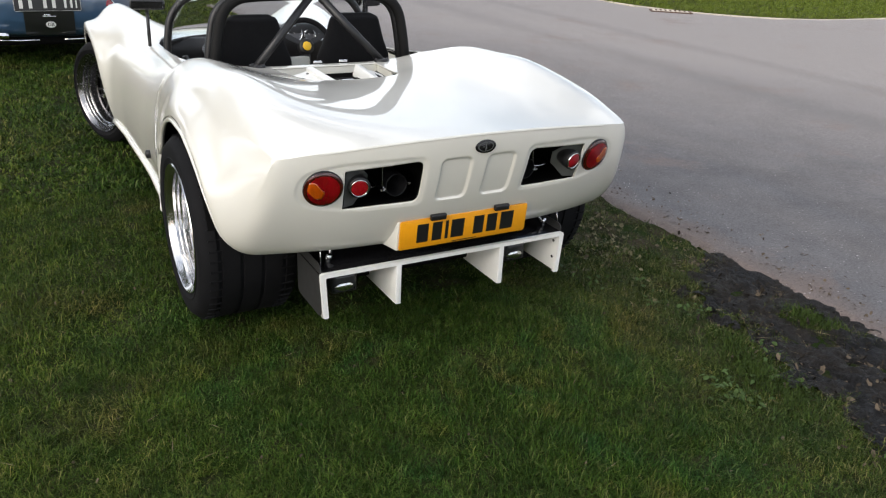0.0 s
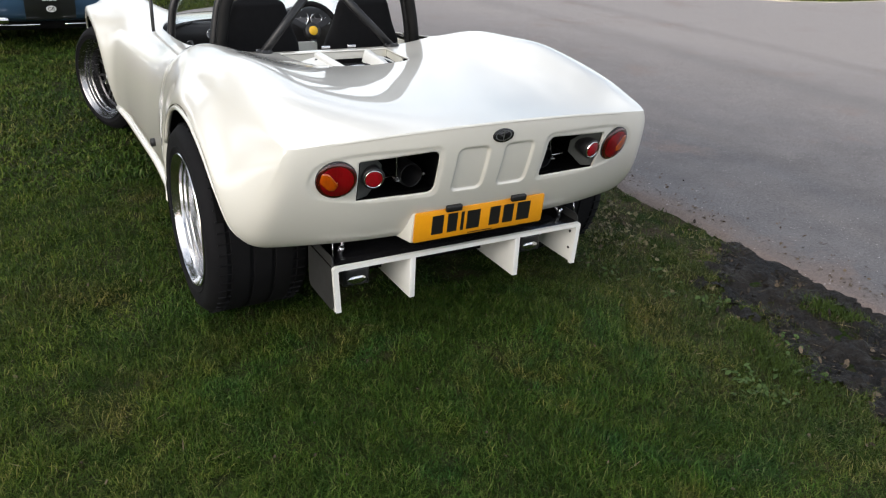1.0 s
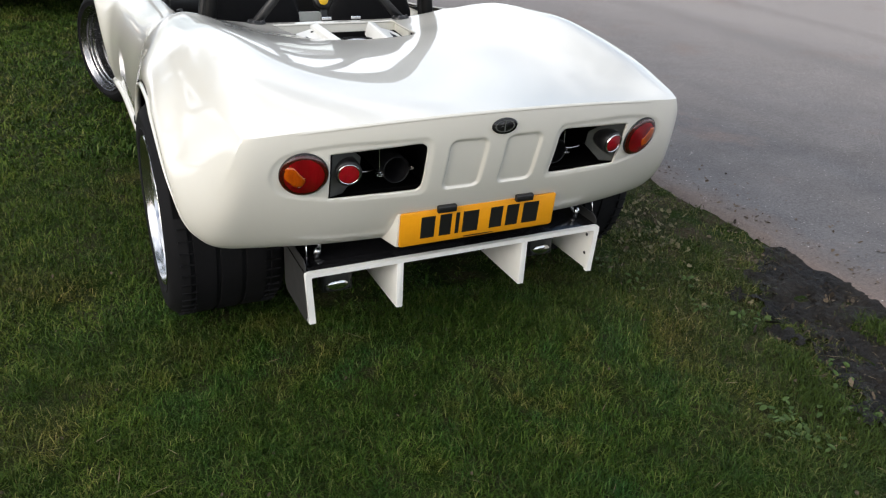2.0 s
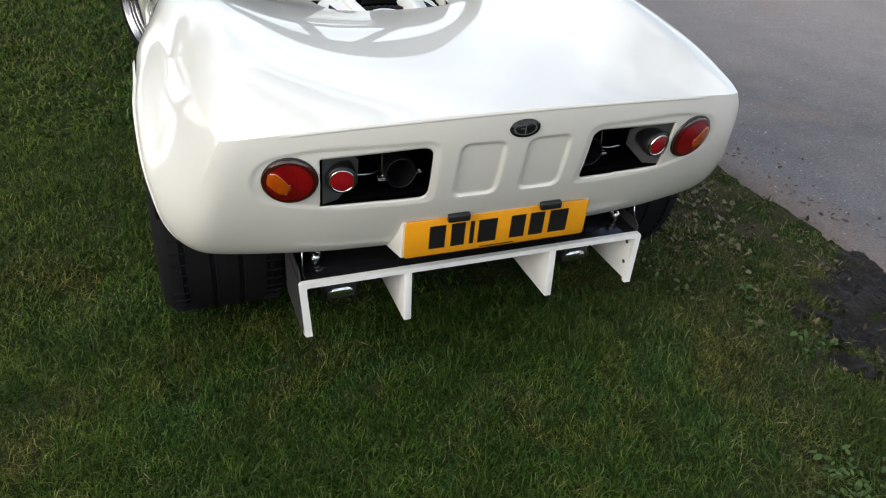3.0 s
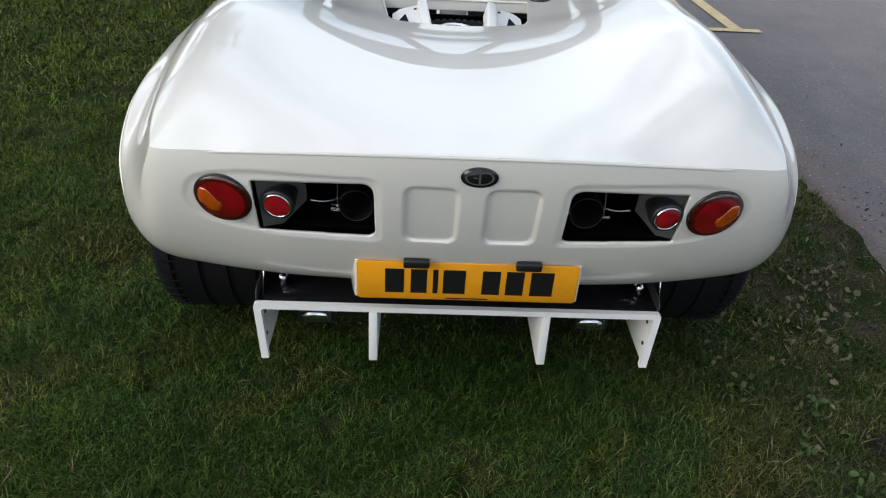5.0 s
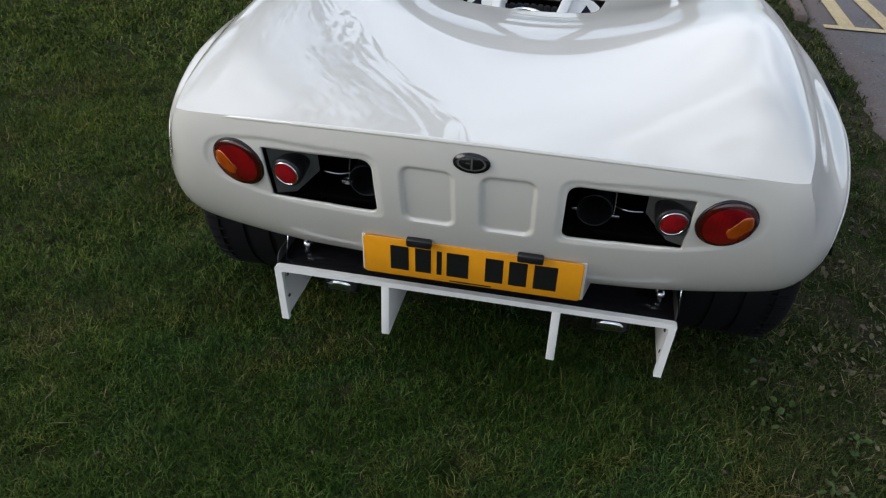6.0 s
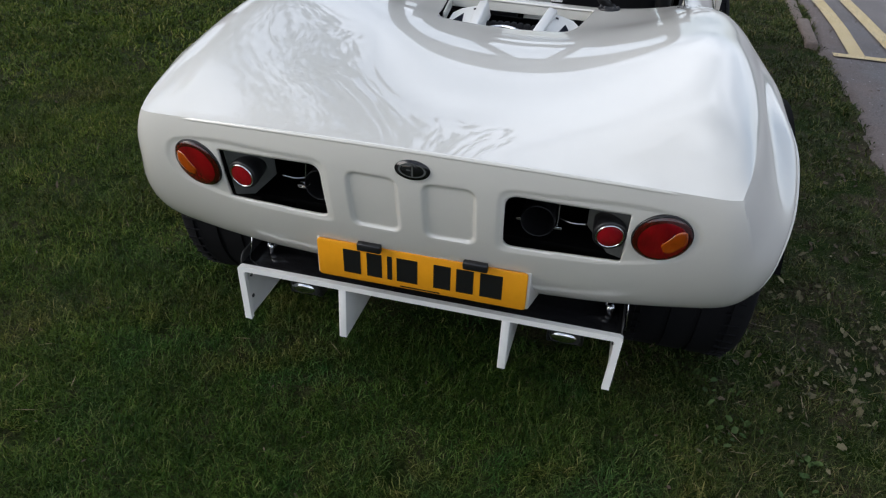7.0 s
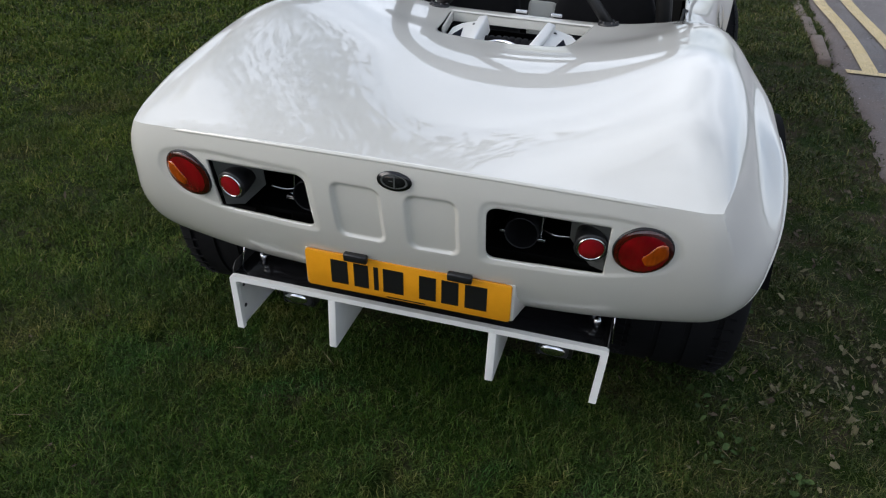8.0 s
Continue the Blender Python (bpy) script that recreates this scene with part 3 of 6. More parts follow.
def build_body():
    s = np.linspace(0, 1, 168)
    w = np.r_[np.linspace(0.04, 1.5, 124), np.linspace(1.522, 4.15, 110)]
    v = np.linspace(0, 1, 124)
    # deck
    S, W = np.meshgrid(s, w, indexing="ij")
    X = S * SHOULDER(W)[..., 0]
    ty, tz = tail_edge(s * CORNER)
    fade = np.clip(1 - (W - 0.04) / 0.7, 0, 1) ** 2
    Y = W + (ty - tail_edge(CORNER)[0])[:, None] * fade + (tail_edge(CORNER)[0] - 0.04) * fade
    Z = deck_height(S, W)
    first = np.clip(1 - (W - 0.04) / 0.16, 0, 1) ** 2
    Z = Z + (tz[:, None] - Z[:, :1]) * first
    X, Z = even_out(X, 5.0), even_out(Z, 5.0)
    # soften the deck across the car as well, leaving its edges
    r = 36
    k = np.exp(-0.5 * (np.arange(-r, r + 1) / 10.0) ** 2)
    whole = np.concatenate([Z[r:0:-1], Z, 2 * Z[-1:] - Z[-2 : -r - 2 : -1]])
    soft = np.apply_along_axis(lambda col: np.convolve(col, k / k.sum(), "valid"), 0, whole)
    hold = np.clip((1 - s) / 0.10, 0, 1)[:, None] * np.clip((W - 0.04) / 0.10, 0, 1)
    Z = Z * (1 - hold) + soft * hold
    deck = np.stack([X, Y, Z], -1)
    # tail face and flank, as one belt
    tail_top = deck[:, 0]
    x = s * CORNER
    q = np.clip((s - 0.72) / 0.28, 0, 1)[:, None] ** 2
    low0, sw0 = LOWER(0.04), SWELL(0.04)
    tail_low = np.stack([x, 0.083 + 0.09 * x**2, 0.430 + 0.01 * x**2], -1)
    tail_low = tail_low + (low0 - tail_low[-1]) * np.clip((s - 0.55) / 0.45, 0, 1)[:, None] ** 2
    a0 = np.array([0, 0, -0.16]) * (1 - q) + sw0[:3] * q
    b0 = np.array([0, -0.055, 0.03]) * (1 - q) + sw0[3:] * q
    side_top = deck[-1]
    front = w > 2.75
    side_low = np.where(front[:, None], LOWER_FRONT(w), LOWER(np.minimum(w, 2.75)))
    sw = even_out(SWELL(w).T, 5.0).T
    side_low = even_out(side_low.T, 2.0).T
    top = np.concatenate([tail_top, side_top[1:]])
    low = np.concatenate([tail_low, side_low[1:]])
    a = np.concatenate([a0, sw[1:, :3]])
    b = np.concatenate([b0, sw[1:, 3:]])
    belt = bezier(top, top + a, low + b, low, v)
    # round off the corner between tail and flank, and carry the change into the deck
    n = len(s) - 1
    r = 24
    k = np.exp(-0.5 * (np.arange(-r, r + 1) / 7.0) ** 2)
    soft = np.apply_along_axis(lambda col: np.convolve(col, k / k.sum(), "same"), 0, belt)
    ease = (lambda q: q * q * (3 - 2 * q))(np.clip(v / 0.45, 0, 1))
    near = np.exp(-0.5 * ((np.arange(len(top)) - n) / 14.0) ** 2)[:, None] * (0.22 + 0.78 * ease)
    move = (soft - belt) * near[..., None]
    belt = belt + move
    tail_move, side_move = move[: n + 1, 0], move[n:, 0]
    away, along = np.exp(-(n - np.arange(n + 1)) / 9.0)[:, None, None], np.exp(-np.arange(len(w)) / 9.0)[None, :, None]
    deck = deck + tail_move[:, None] * along + side_move[None] * away - move[n, 0] * away * along
    # ease the shoulder from deck into flank, more so away from the tail's corner
    joint = np.concatenate([deck, np.swapaxes(belt[n:, 1:], 0, 1)])
    r = 60
    k = np.exp(-0.5 * (np.arange(-r, r + 1) / 10.0) ** 2)
    soft = np.apply_along_axis(lambda col: np.convolve(col, k / k.sum(), "same"), 0, joint)
    near = np.exp(-0.5 * ((np.arange(len(joint)) - n) / 22.0) ** 2)[:, None] * (lambda q: q * q * (3 - 2 * q))(np.clip((w - 0.06) / 0.30, 0, 1))
    joint = joint + (soft - joint) * near[..., None]
    deck, belt[n:, 1:] = joint[: n + 1], np.swapaxes(joint[n + 1 :], 0, 1)
    belt[n:, 0] = deck[-1]
    ARCH_EDGE.extend(belt[len(s) - 1 + k, -1] for k in range(len(w)) if w[k] < 1.08)
    TAIL_EDGE.extend(deck[:-8:4, 0])
    tail = np.repeat(np.arange(len(top)) < len(s) + 12, len(v))

    verts, faces, count = [], [], 0
    for side in (1, -1):
        for g, holes, axes in ((deck, (VENT_HOLE, COCKPIT_HOLE), (0, 1)), (belt, (LAMP_WINDOW,), (0, 2))):
            p = g.reshape(-1, 3).copy()
            f = grid_faces(g.shape[0], g.shape[1], 0)
            di, dj = (np.gradient(g, axis=q).reshape(-1, 3) for q in (0, 1))
            mid = p[f].mean(1)
            for hole in holes:
                dist = outline_distance(mid[:, axes[0]], mid[:, axes[1]], hole)[0]
                gone = (dist < 0) & ((mid[:, 1] < 0.2) | (axes[1] == 1))
                rim = np.intersect1d(np.unique(f[gone]), np.unique(f[~gone]))
                _, ox, oy = outline_distance(p[rim, axes[0]], p[rim, axes[1]], hole)
                on_axis = np.abs(p[rim, 0]) < 1e-9
                # slide the rim along the surface, not off it
                a, b = axes
                du, dw = np.where(on_axis, 0, ox - p[rim, a]), oy - p[rim, b]
                det = di[rim, a] * dj[rim, b] - di[rim, b] * dj[rim, a]
                det = np.where(np.abs(det) < 1e-9, 1e-9, det)
                ci, cj = (du * dj[rim, b] - dw * dj[rim, a]) / det, (di[rim, a] * dw - di[rim, b] * du) / det
                p[rim, 3 - a - b] += np.clip(ci, -1.5, 1.5) * di[rim, 3 - a - b] + np.clip(cj, -1.5, 1.5) * dj[rim, 3 - a - b]
                p[rim, axes[0]] = np.where(on_axis, 0, ox)
                p[rim, axes[1]] = oy
                f, mid = f[~gone], mid[~gone]
            if g is belt:  # pressings of the tail face
                for outline, depth, soft in ((PANELS, 0.008, 0.010), (LAMP_POD, 0.004, 0.015)):
                    p[:, 1] += np.where(tail, depth * step(outline_distance(p[:, 0], p[:, 2], outline)[0], soft), 0)
            p[:, 0] *= side
            p[:, 0] -= 0.009  # the shell sits a touch to the left on its chassis
            flip = (side > 0) == (g is belt)
            verts.append(p)
            faces.append((f[:, ::-1] if flip else f) + count)
            count += len(p)
    me = bpy.data.meshes.new("body")
    me.from_pydata(np.concatenate(verts).tolist(), [], np.concatenate(faces).tolist())
    bm = bmesh.new()
    bm.from_mesh(me)
    bpy.data.meshes.remove(me)
    bmesh.ops.remove_doubles(bm, verts=bm.verts, dist=0.0006)
    bmesh.ops.recalc_face_normals(bm, faces=bm.faces)
    up = sum((f.normal.z * f.calc_area() for f in bm.faces if f.calc_center_median().z > 0.75), 0.0)
    if up < 0:
        bmesh.ops.reverse_faces(bm, faces=bm.faces)
    loose = [x for x in bm.verts if not x.link_faces]
    bmesh.ops.delete(bm, geom=loose, context="VERTS")
    ob = part("body", bm, PAINT, CAR, "glossy pearl white glass-fibre shell with swelling wings", sharp=40)
    shell = ob.modifiers.new("shell", "SOLIDIFY")
    shell.thickness, shell.offset = 0.007, -1
    return ob


BODY = build_body()


def build_arch_lip(side):
    """The turned-out edge of a rear wheel arch."""
    bm = bmesh.new()
    pts = []
    for k, (x, y, z) in enumerate(ARCH_EDGE[4::2]):
        out = 0.005 * min(1.0, k / 14)
        pts.append((side * (x + out) - 0.009, y, z))
    tube(bm, pts, [0.0012, 0.0105], 10, 1)
    part("arch_lip", bm, PAINT, BODY, "white rolled lip of the wheel arch")


def build_sill(side):
    """The rounded strip along the foot of a flank."""
    bm = bmesh.new()
    tube(bm, [(side * (LOWER(q)[0] + 0.003) - 0.009, LOWER(q)[1], LOWER(q)[2] + 0.010) for q in np.linspace(1.32, 2.7, 24)], 0.016, 12, 1)
    part("sill_strip", bm, PAINT, BODY, "white rounded strip along the sill")


def build_tail_lip():
    """The rolled upper edge between tail face and deck, dying away into the corners."""
    half = [(x, y, z, 0.0046 + 0.0050 * max(0.0, (k - len(TAIL_EDGE) * 0.8) / (len(TAIL_EDGE) * 0.2))) for k, (x, y, z) in enumerate(TAIL_EDGE)]
    whole = [(-x, y, z, q) for x, y, z, q in half[:0:-1]] + half
    bm = bmesh.new()
    tube(bm, [(x - 0.009, y + q, z - q) for x, y, z, q in whole], 0.006, 14, 1)
    part("tail_lip", bm, PAINT, BODY, "white rolled upper edge of the tail")


for side in (-1, 1):
    build_arch_lip(side)
    build_sill(side)
build_tail_lip()
bm = bmesh.new()
tube(bm, [(-0.7680, 2.827, 0.6662), (-0.7555, 2.744, 0.6604), (-0.7455, 2.642, 0.6649), (-0.7362, 2.5425, 0.6727)], 0.0022, 8, 3)
part("shut_line", bm, BLACK_TRIM, BODY, "dark panel gap on the front wing")

# ---- tail: lamps, plate, diffuser ----
def tail_pose(x, z, y, lean=10.0, share=1.0):
    """A frame on the tail face: x to the right, y up the face, z out of it towards the rear."""
    turn = share * math.degrees(math.atan(0.38 * x))
    return Matrix.Translation((x, y, z)) @ Matrix.Rotation(radians(turn), 4, "Z") @ Matrix.Rotation(radians(90 + lean), 4, "X")


def lens_sector(bm, m, r, a0, a1, swell, rim=0.0, n=20, rings=8, inner=0.0):
    """Part of a domed round lens between two angles."""
    grid = []
    for i in range(rings + 1):
        q = inner + (1 - inner) * i / rings
        grid.append([bm.verts.new(m @ Vector((r * q * math.cos(radians(a0 + (a1 - a0) * k / n)), r * q * math.sin(radians(a0 + (a1 - a0) * k / n)),
                                              rim + swell * math.sqrt(max(0, 1 - q * q * 0.96))))) for k in range(n + 1)])
    for p, q in zip(grid, grid[1:]):
        for k in range(n):
            bm.faces.new((p[k], p[k + 1], q[k + 1], q[k]))
    return bm


def build_tail_lamp(side):
    x, z = LAMP_AT[0] * side - 0.006, LAMP_AT[1]
    m = tail_pose(x, z, -0.0235, lean=13.5, share=0.85)
    bm = bmesh.new()
    lathe(bm, [(0.001, -0.04), (LAMP_R, -0.04), (LAMP_R, -0.001), (LAMP_R - 0.0005, 0.001), (LAMP_R - 0.002, 0.0025), (LAMP_R - 0.003, 0.0)], m)
    lamp = part("tail_lamp", bm, BLACK_TRIM, CAR, "round rear lamp with red and amber lens")
    r, dome = LAMP_R - 0.003, 0.015
    bm = bmesh.new()
    lens_sector(bm, m, r, 0, 360, dome, 0.000, n=56, rings=10, inner=0.02)
    part("red_lens", bm, RED_LENS, lamp, "deep red ribbed lens")
    # weaker light towards the lens rim, put into this band's colour
    bm = bmesh.new()
    lens_sector(bm, m, r + 0.0004, 0, 360, dome, 0.0006, n=56, rings=4, inner=0.84)
    part("lens_rim", bm, SHADED_RED_LENS, lamp, "outer band of the lens, dimness put into its red")
    # amber segment let into the outer side of the lens
    bm = bmesh.new()
    shape = round_poly([(-0.07, -0.12), (0.12, -0.48), (0.40, -0.48), (0.86, 0.00), (0.76, 0.50), (0.43, 0.52)], [0.10, 0.12, 0.14, 0.16, 0.12, 0.12], 5)
    shape = [(p[0] + (q[0] - p[0]) * k / 6, p[1] + (q[1] - p[1]) * k / 6) for p, q in zip(shape, shape[1:] + shape[:1]) for k in range(6)]
    mid = Vector((sum(p[0] for p in shape) / len(shape), sum(p[1] for p in shape) / len(shape), 0))
    rings = []
    for q in (0.02, 0.25, 0.5, 0.75, 0.97, 1.0):
        ring = []
        for x, y in shape:
            u = mid.x + (x - mid.x) * q
            w = mid.y + (y - mid.y) * q
            lift = 0.0012 if q < 1 else -0.001
            ring.append(bm.verts.new(m @ Vector((side * u * r, w * r, lift + dome * math.sqrt(max(0, 1 - (u * u + w * w) * 0.96))))))
        rings.append(ring)
    for p, q in zip(rings, rings[1:]):
        for k in range(len(shape)):
            bm.faces.new((p[k], p[(k + 1) % len(shape)], q[(k + 1) % len(shape)], q[k]))
    bmesh.ops.recalc_face_normals(bm, faces=bm.faces)
    part("amber_lens", bm, AMBER_LENS, lamp, "amber indicator segment")


def build_lamp_bay(side):
    """What is seen through a lamp window: dark bay, grey panel, red reflector, exhaust, rods."""
    def o(x, y, z):
        return (x * side, y, z)

    # walls added to close the bay, its shade put into their black
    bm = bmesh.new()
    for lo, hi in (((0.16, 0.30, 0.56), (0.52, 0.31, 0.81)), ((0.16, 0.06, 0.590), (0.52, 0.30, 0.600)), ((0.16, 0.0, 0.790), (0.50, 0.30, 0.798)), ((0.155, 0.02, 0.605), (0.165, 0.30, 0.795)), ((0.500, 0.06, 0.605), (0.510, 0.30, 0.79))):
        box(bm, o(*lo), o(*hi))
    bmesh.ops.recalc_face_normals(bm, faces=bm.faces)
    part("lamp_bay", bm, CAVITY, CAR, "near-black walls standing in for the shaded bay behind the tail", smooth=False)
    # slanted grey panel carrying the reflector
    bm = bmesh.new()
    corners = [o(0.4705, -0.036, 0.758), o(0.4665, 0.002, 0.621), o(0.425, 0.020, 0.621), o(0.372, 0.032, 0.676), o(0.372, 0.024, 0.718), o(0.415, -0.016, 0.760)]
    front = [bm.verts.new(c) for c in corners]
    back = [bm.verts.new((c[0], c[1] + 0.004, c[2])) for c in corners]
    bm.faces.new(front)
    bm.faces.new(back[::-1])
    for k in range(len(corners)):
        bm.faces.new((front[k], back[k], back[(k + 1) % 6], front[(k + 1) % 6]))
    bmesh.ops.recalc_face_normals(bm, faces=bm.faces)
    part("reflector_panel", bm, GREY_PANEL, CAR, "dull grey aluminium mounting panel", smooth=False)
    m = tail_pose(0.424 * side - 0.001, 0.698, -0.027)
    bm = bmesh.new()
    lathe(bm, [(0.001, -0.05), (0.030, -0.05), (0.036, -0.012), (0.037, 0.006), (0.035, 0.010), (0.0275, 0.010)], m, 36)
    lamp = part("fog_lamp", bm, BLACK_TRIM, CAR, "small round red lamp in a black housing")
    bm = bmesh.new()
    lathe(bm, [(0.0310, 0.008), (0.0305, 0.0120), (0.0290, 0.0135), (0.0270, 0.0120), (0.0270, 0.008)], m, 36)
    part("bezel", bm, CHROME, lamp, "thin chrome bezel")
    bm = bmesh.new()
    lens_sector(bm, m, 0.0272, 0, 360, 0.005, 0.011, n=36, rings=5, inner=0.02)
    part("lens", bm, FOG_RED, lamp, "flat red lens")
    # exhaust tail pipe
    bm = bmesh.new()
    m = Matrix.Translation((0.262 * side, 0.035, 0.664)) @ Matrix.Rotation(radians(90), 4, "X")
    lathe(bm, [(0.037, -0.22), (0.040, -0.10), (0.040, 0.0), (0.0385, 0.003), (0.036, 0.0), (0.036, -0.18), (0.001, -0.18)], m, 40)
    part("exhaust_pipe", bm, simple("dark_exhaust_steel", (0.018, 0.018, 0.020), 0.45, 0.6, grain=60, vary=0.2), CAR, "dark round exhaust tail pipe")
    bm = bmesh.new()
    tube(bm, [o(0.37, 0.06, 0.662), o(0.335, 0.065, 0.657), o(0.30, 0.08, 0.660)], 0.0028, 8)
    tube(bm, [o(0.305, 0.05, 0.775), o(0.305, 0.055, 0.72), o(0.306, 0.05, 0.655)], 0.0018, 8)
    box(bm, o(0.296, 0.035, 0.650), o(0.318, 0.05, 0.657), 0.0015)
    part("linkage_rod", bm, ALLOY, CAR, "thin bright metal rods and bracket")
    bm = bmesh.new()
    box(bm, o(0.212, 0.03, 0.662), o(0.224, 0.034, 0.668), 0.001)
    part("bracket", bm, ALLOY, CAR, "small bright bracket")


for side in (-1, 1):
    build_tail_lamp(side)
    build_lamp_bay(side)


def build_badge():
    m = Matrix.Translation((0, -0.0935, 0.8095)) @ Matrix.Rotation(radians(96), 4, "X")
    bm = bmesh.new()
    oval = [(0.039 * math.cos(2 * math.pi * k / 48), 0.0235 * math.sin(2 * math.pi * k / 48)) for k in range(48)]
    prism(bm, oval, m @ Matrix.Translation((0, 0, 0.004)), 0.012, 0.0015)
    badge = part("badge", bm, GLOSS_BLACK, CAR, "black oval badge with grey ring and bars")
    bm = bmesh.new()
    ring = [bm.verts.new(m @ Vector((r * 0.0305 * math.cos(2 * math.pi * k / 48), r * 0.0175 * math.sin(2 * math.pi * k / 48), 0.0048))) for r in (1.0, 0.85) for k in range(48)]
    for k in range(48):
        j = (k + 1) % 48
        bm.faces.new((ring[k], ring[j], ring[48 + j], ring[48 + k]))
    for lo, hi in (((-0.012, -0.0015), (-0.003, 0.0015)), ((-0.0015, -0.0145), (0.0025, 0.0145))):
        bm.faces.new([bm.verts.new(m @ Vector((x, y, 0.0048))) for x, y in ((lo[0], lo[1]), (hi[0], lo[1]), (hi[0], hi[1]), (lo[0], hi[1]))])
    part("emblem", bm, GREY_PANEL, badge, "grey ring and bars", smooth=False)


build_badge()
PLATE_POSE = Matrix.Translation((0, 0.002, 0.4865)) @ Matrix.Rotation(radians(90 + 6.2), 4, "X")


def build_plate():
    m = PLATE_POSE
    bm = bmesh.new()
    prism(bm, round_rect(-0.26, -0.0555, 0.26, 0.0555, 0.008), m, 0.005, 0.001)
    plate = part("number_plate", bm, PLATE_YELLOW, CAR, "yellow rear number plate with black bars")
    # characters shown as plain bars
    for x0, x1 in ((-0.194, -0.150), (-0.134, -0.096), (-0.082, -0.070), (-0.058, -0.006), (0.034, 0.076), (0.090, 0.132), (0.148, 0.202)):
        bm = bmesh.new()
        prism(bm, [(x0, -0.035), (x1, -0.035), (x1, 0.036), (x0, 0.036)], m @ Matrix.Translation((0, 0, 0.0012)), 0.001)
        part("bar", bm, INK, plate, smooth=False)
    bm = bmesh.new()
    prism(bm, [(-0.05, -0.0515), (0.05, -0.0515), (0.05, -0.0485), (-0.05, -0.0485)], m @ Matrix.Translation((0, 0, 0.0012)), 0.001)
    part("maker_line", bm, INK, plate, smooth=False)
    # plinth behind the plate, a white moulding that grows deeper towards its foot
    bm = bmesh.new()
    pts = {}
    for i, x in enumerate((-0.266, 0.266)):
        for k, (y, z) in enumerate(((0.0, 0.541), (0.010, 0.429), (0.12, 0.429), (0.05, 0.541))):
            pts[i, k] = bm.verts.new((x * (1.10 if k == 2 else 1.0), y + 0.0055, z))
    for i in (0, 1):
        f = [pts[i, k] for k in range(4)]
        bm.faces.new(f if i == 0 else f[::-1])
    for k in range(4):
        bm.faces.new((pts[0, k], pts[1, k], pts[1, (k + 1) % 4], pts[0, (k + 1) % 4]))
    bmesh.ops.recalc_face_normals(bm, faces=bm.faces)
    bmesh.ops.bevel(bm, geom=list(bm.edges), offset=0.004, segments=2, profile=0.5, affect="EDGES")
    part("plate_plinth", bm, PAINT, CAR, "white moulded plinth behind the plate")
    for x in (-0.122, 0.137):
        bm = bmesh.new()
        box(bm, (-0.030, -0.010, -0.012), (0.030, 0.012, 0.004), 0.004, m @ Matrix.Translation((x, 0.062, 0.016)))
        part("plate_lamp", bm, BLACK_TRIM, CAR, "small black number plate lamp")


build_plate()
DIFF_Y, DIFF_TOP, DIFF_LOW, DIFF_X = 0.067, 0.361, 0.190, 0.513


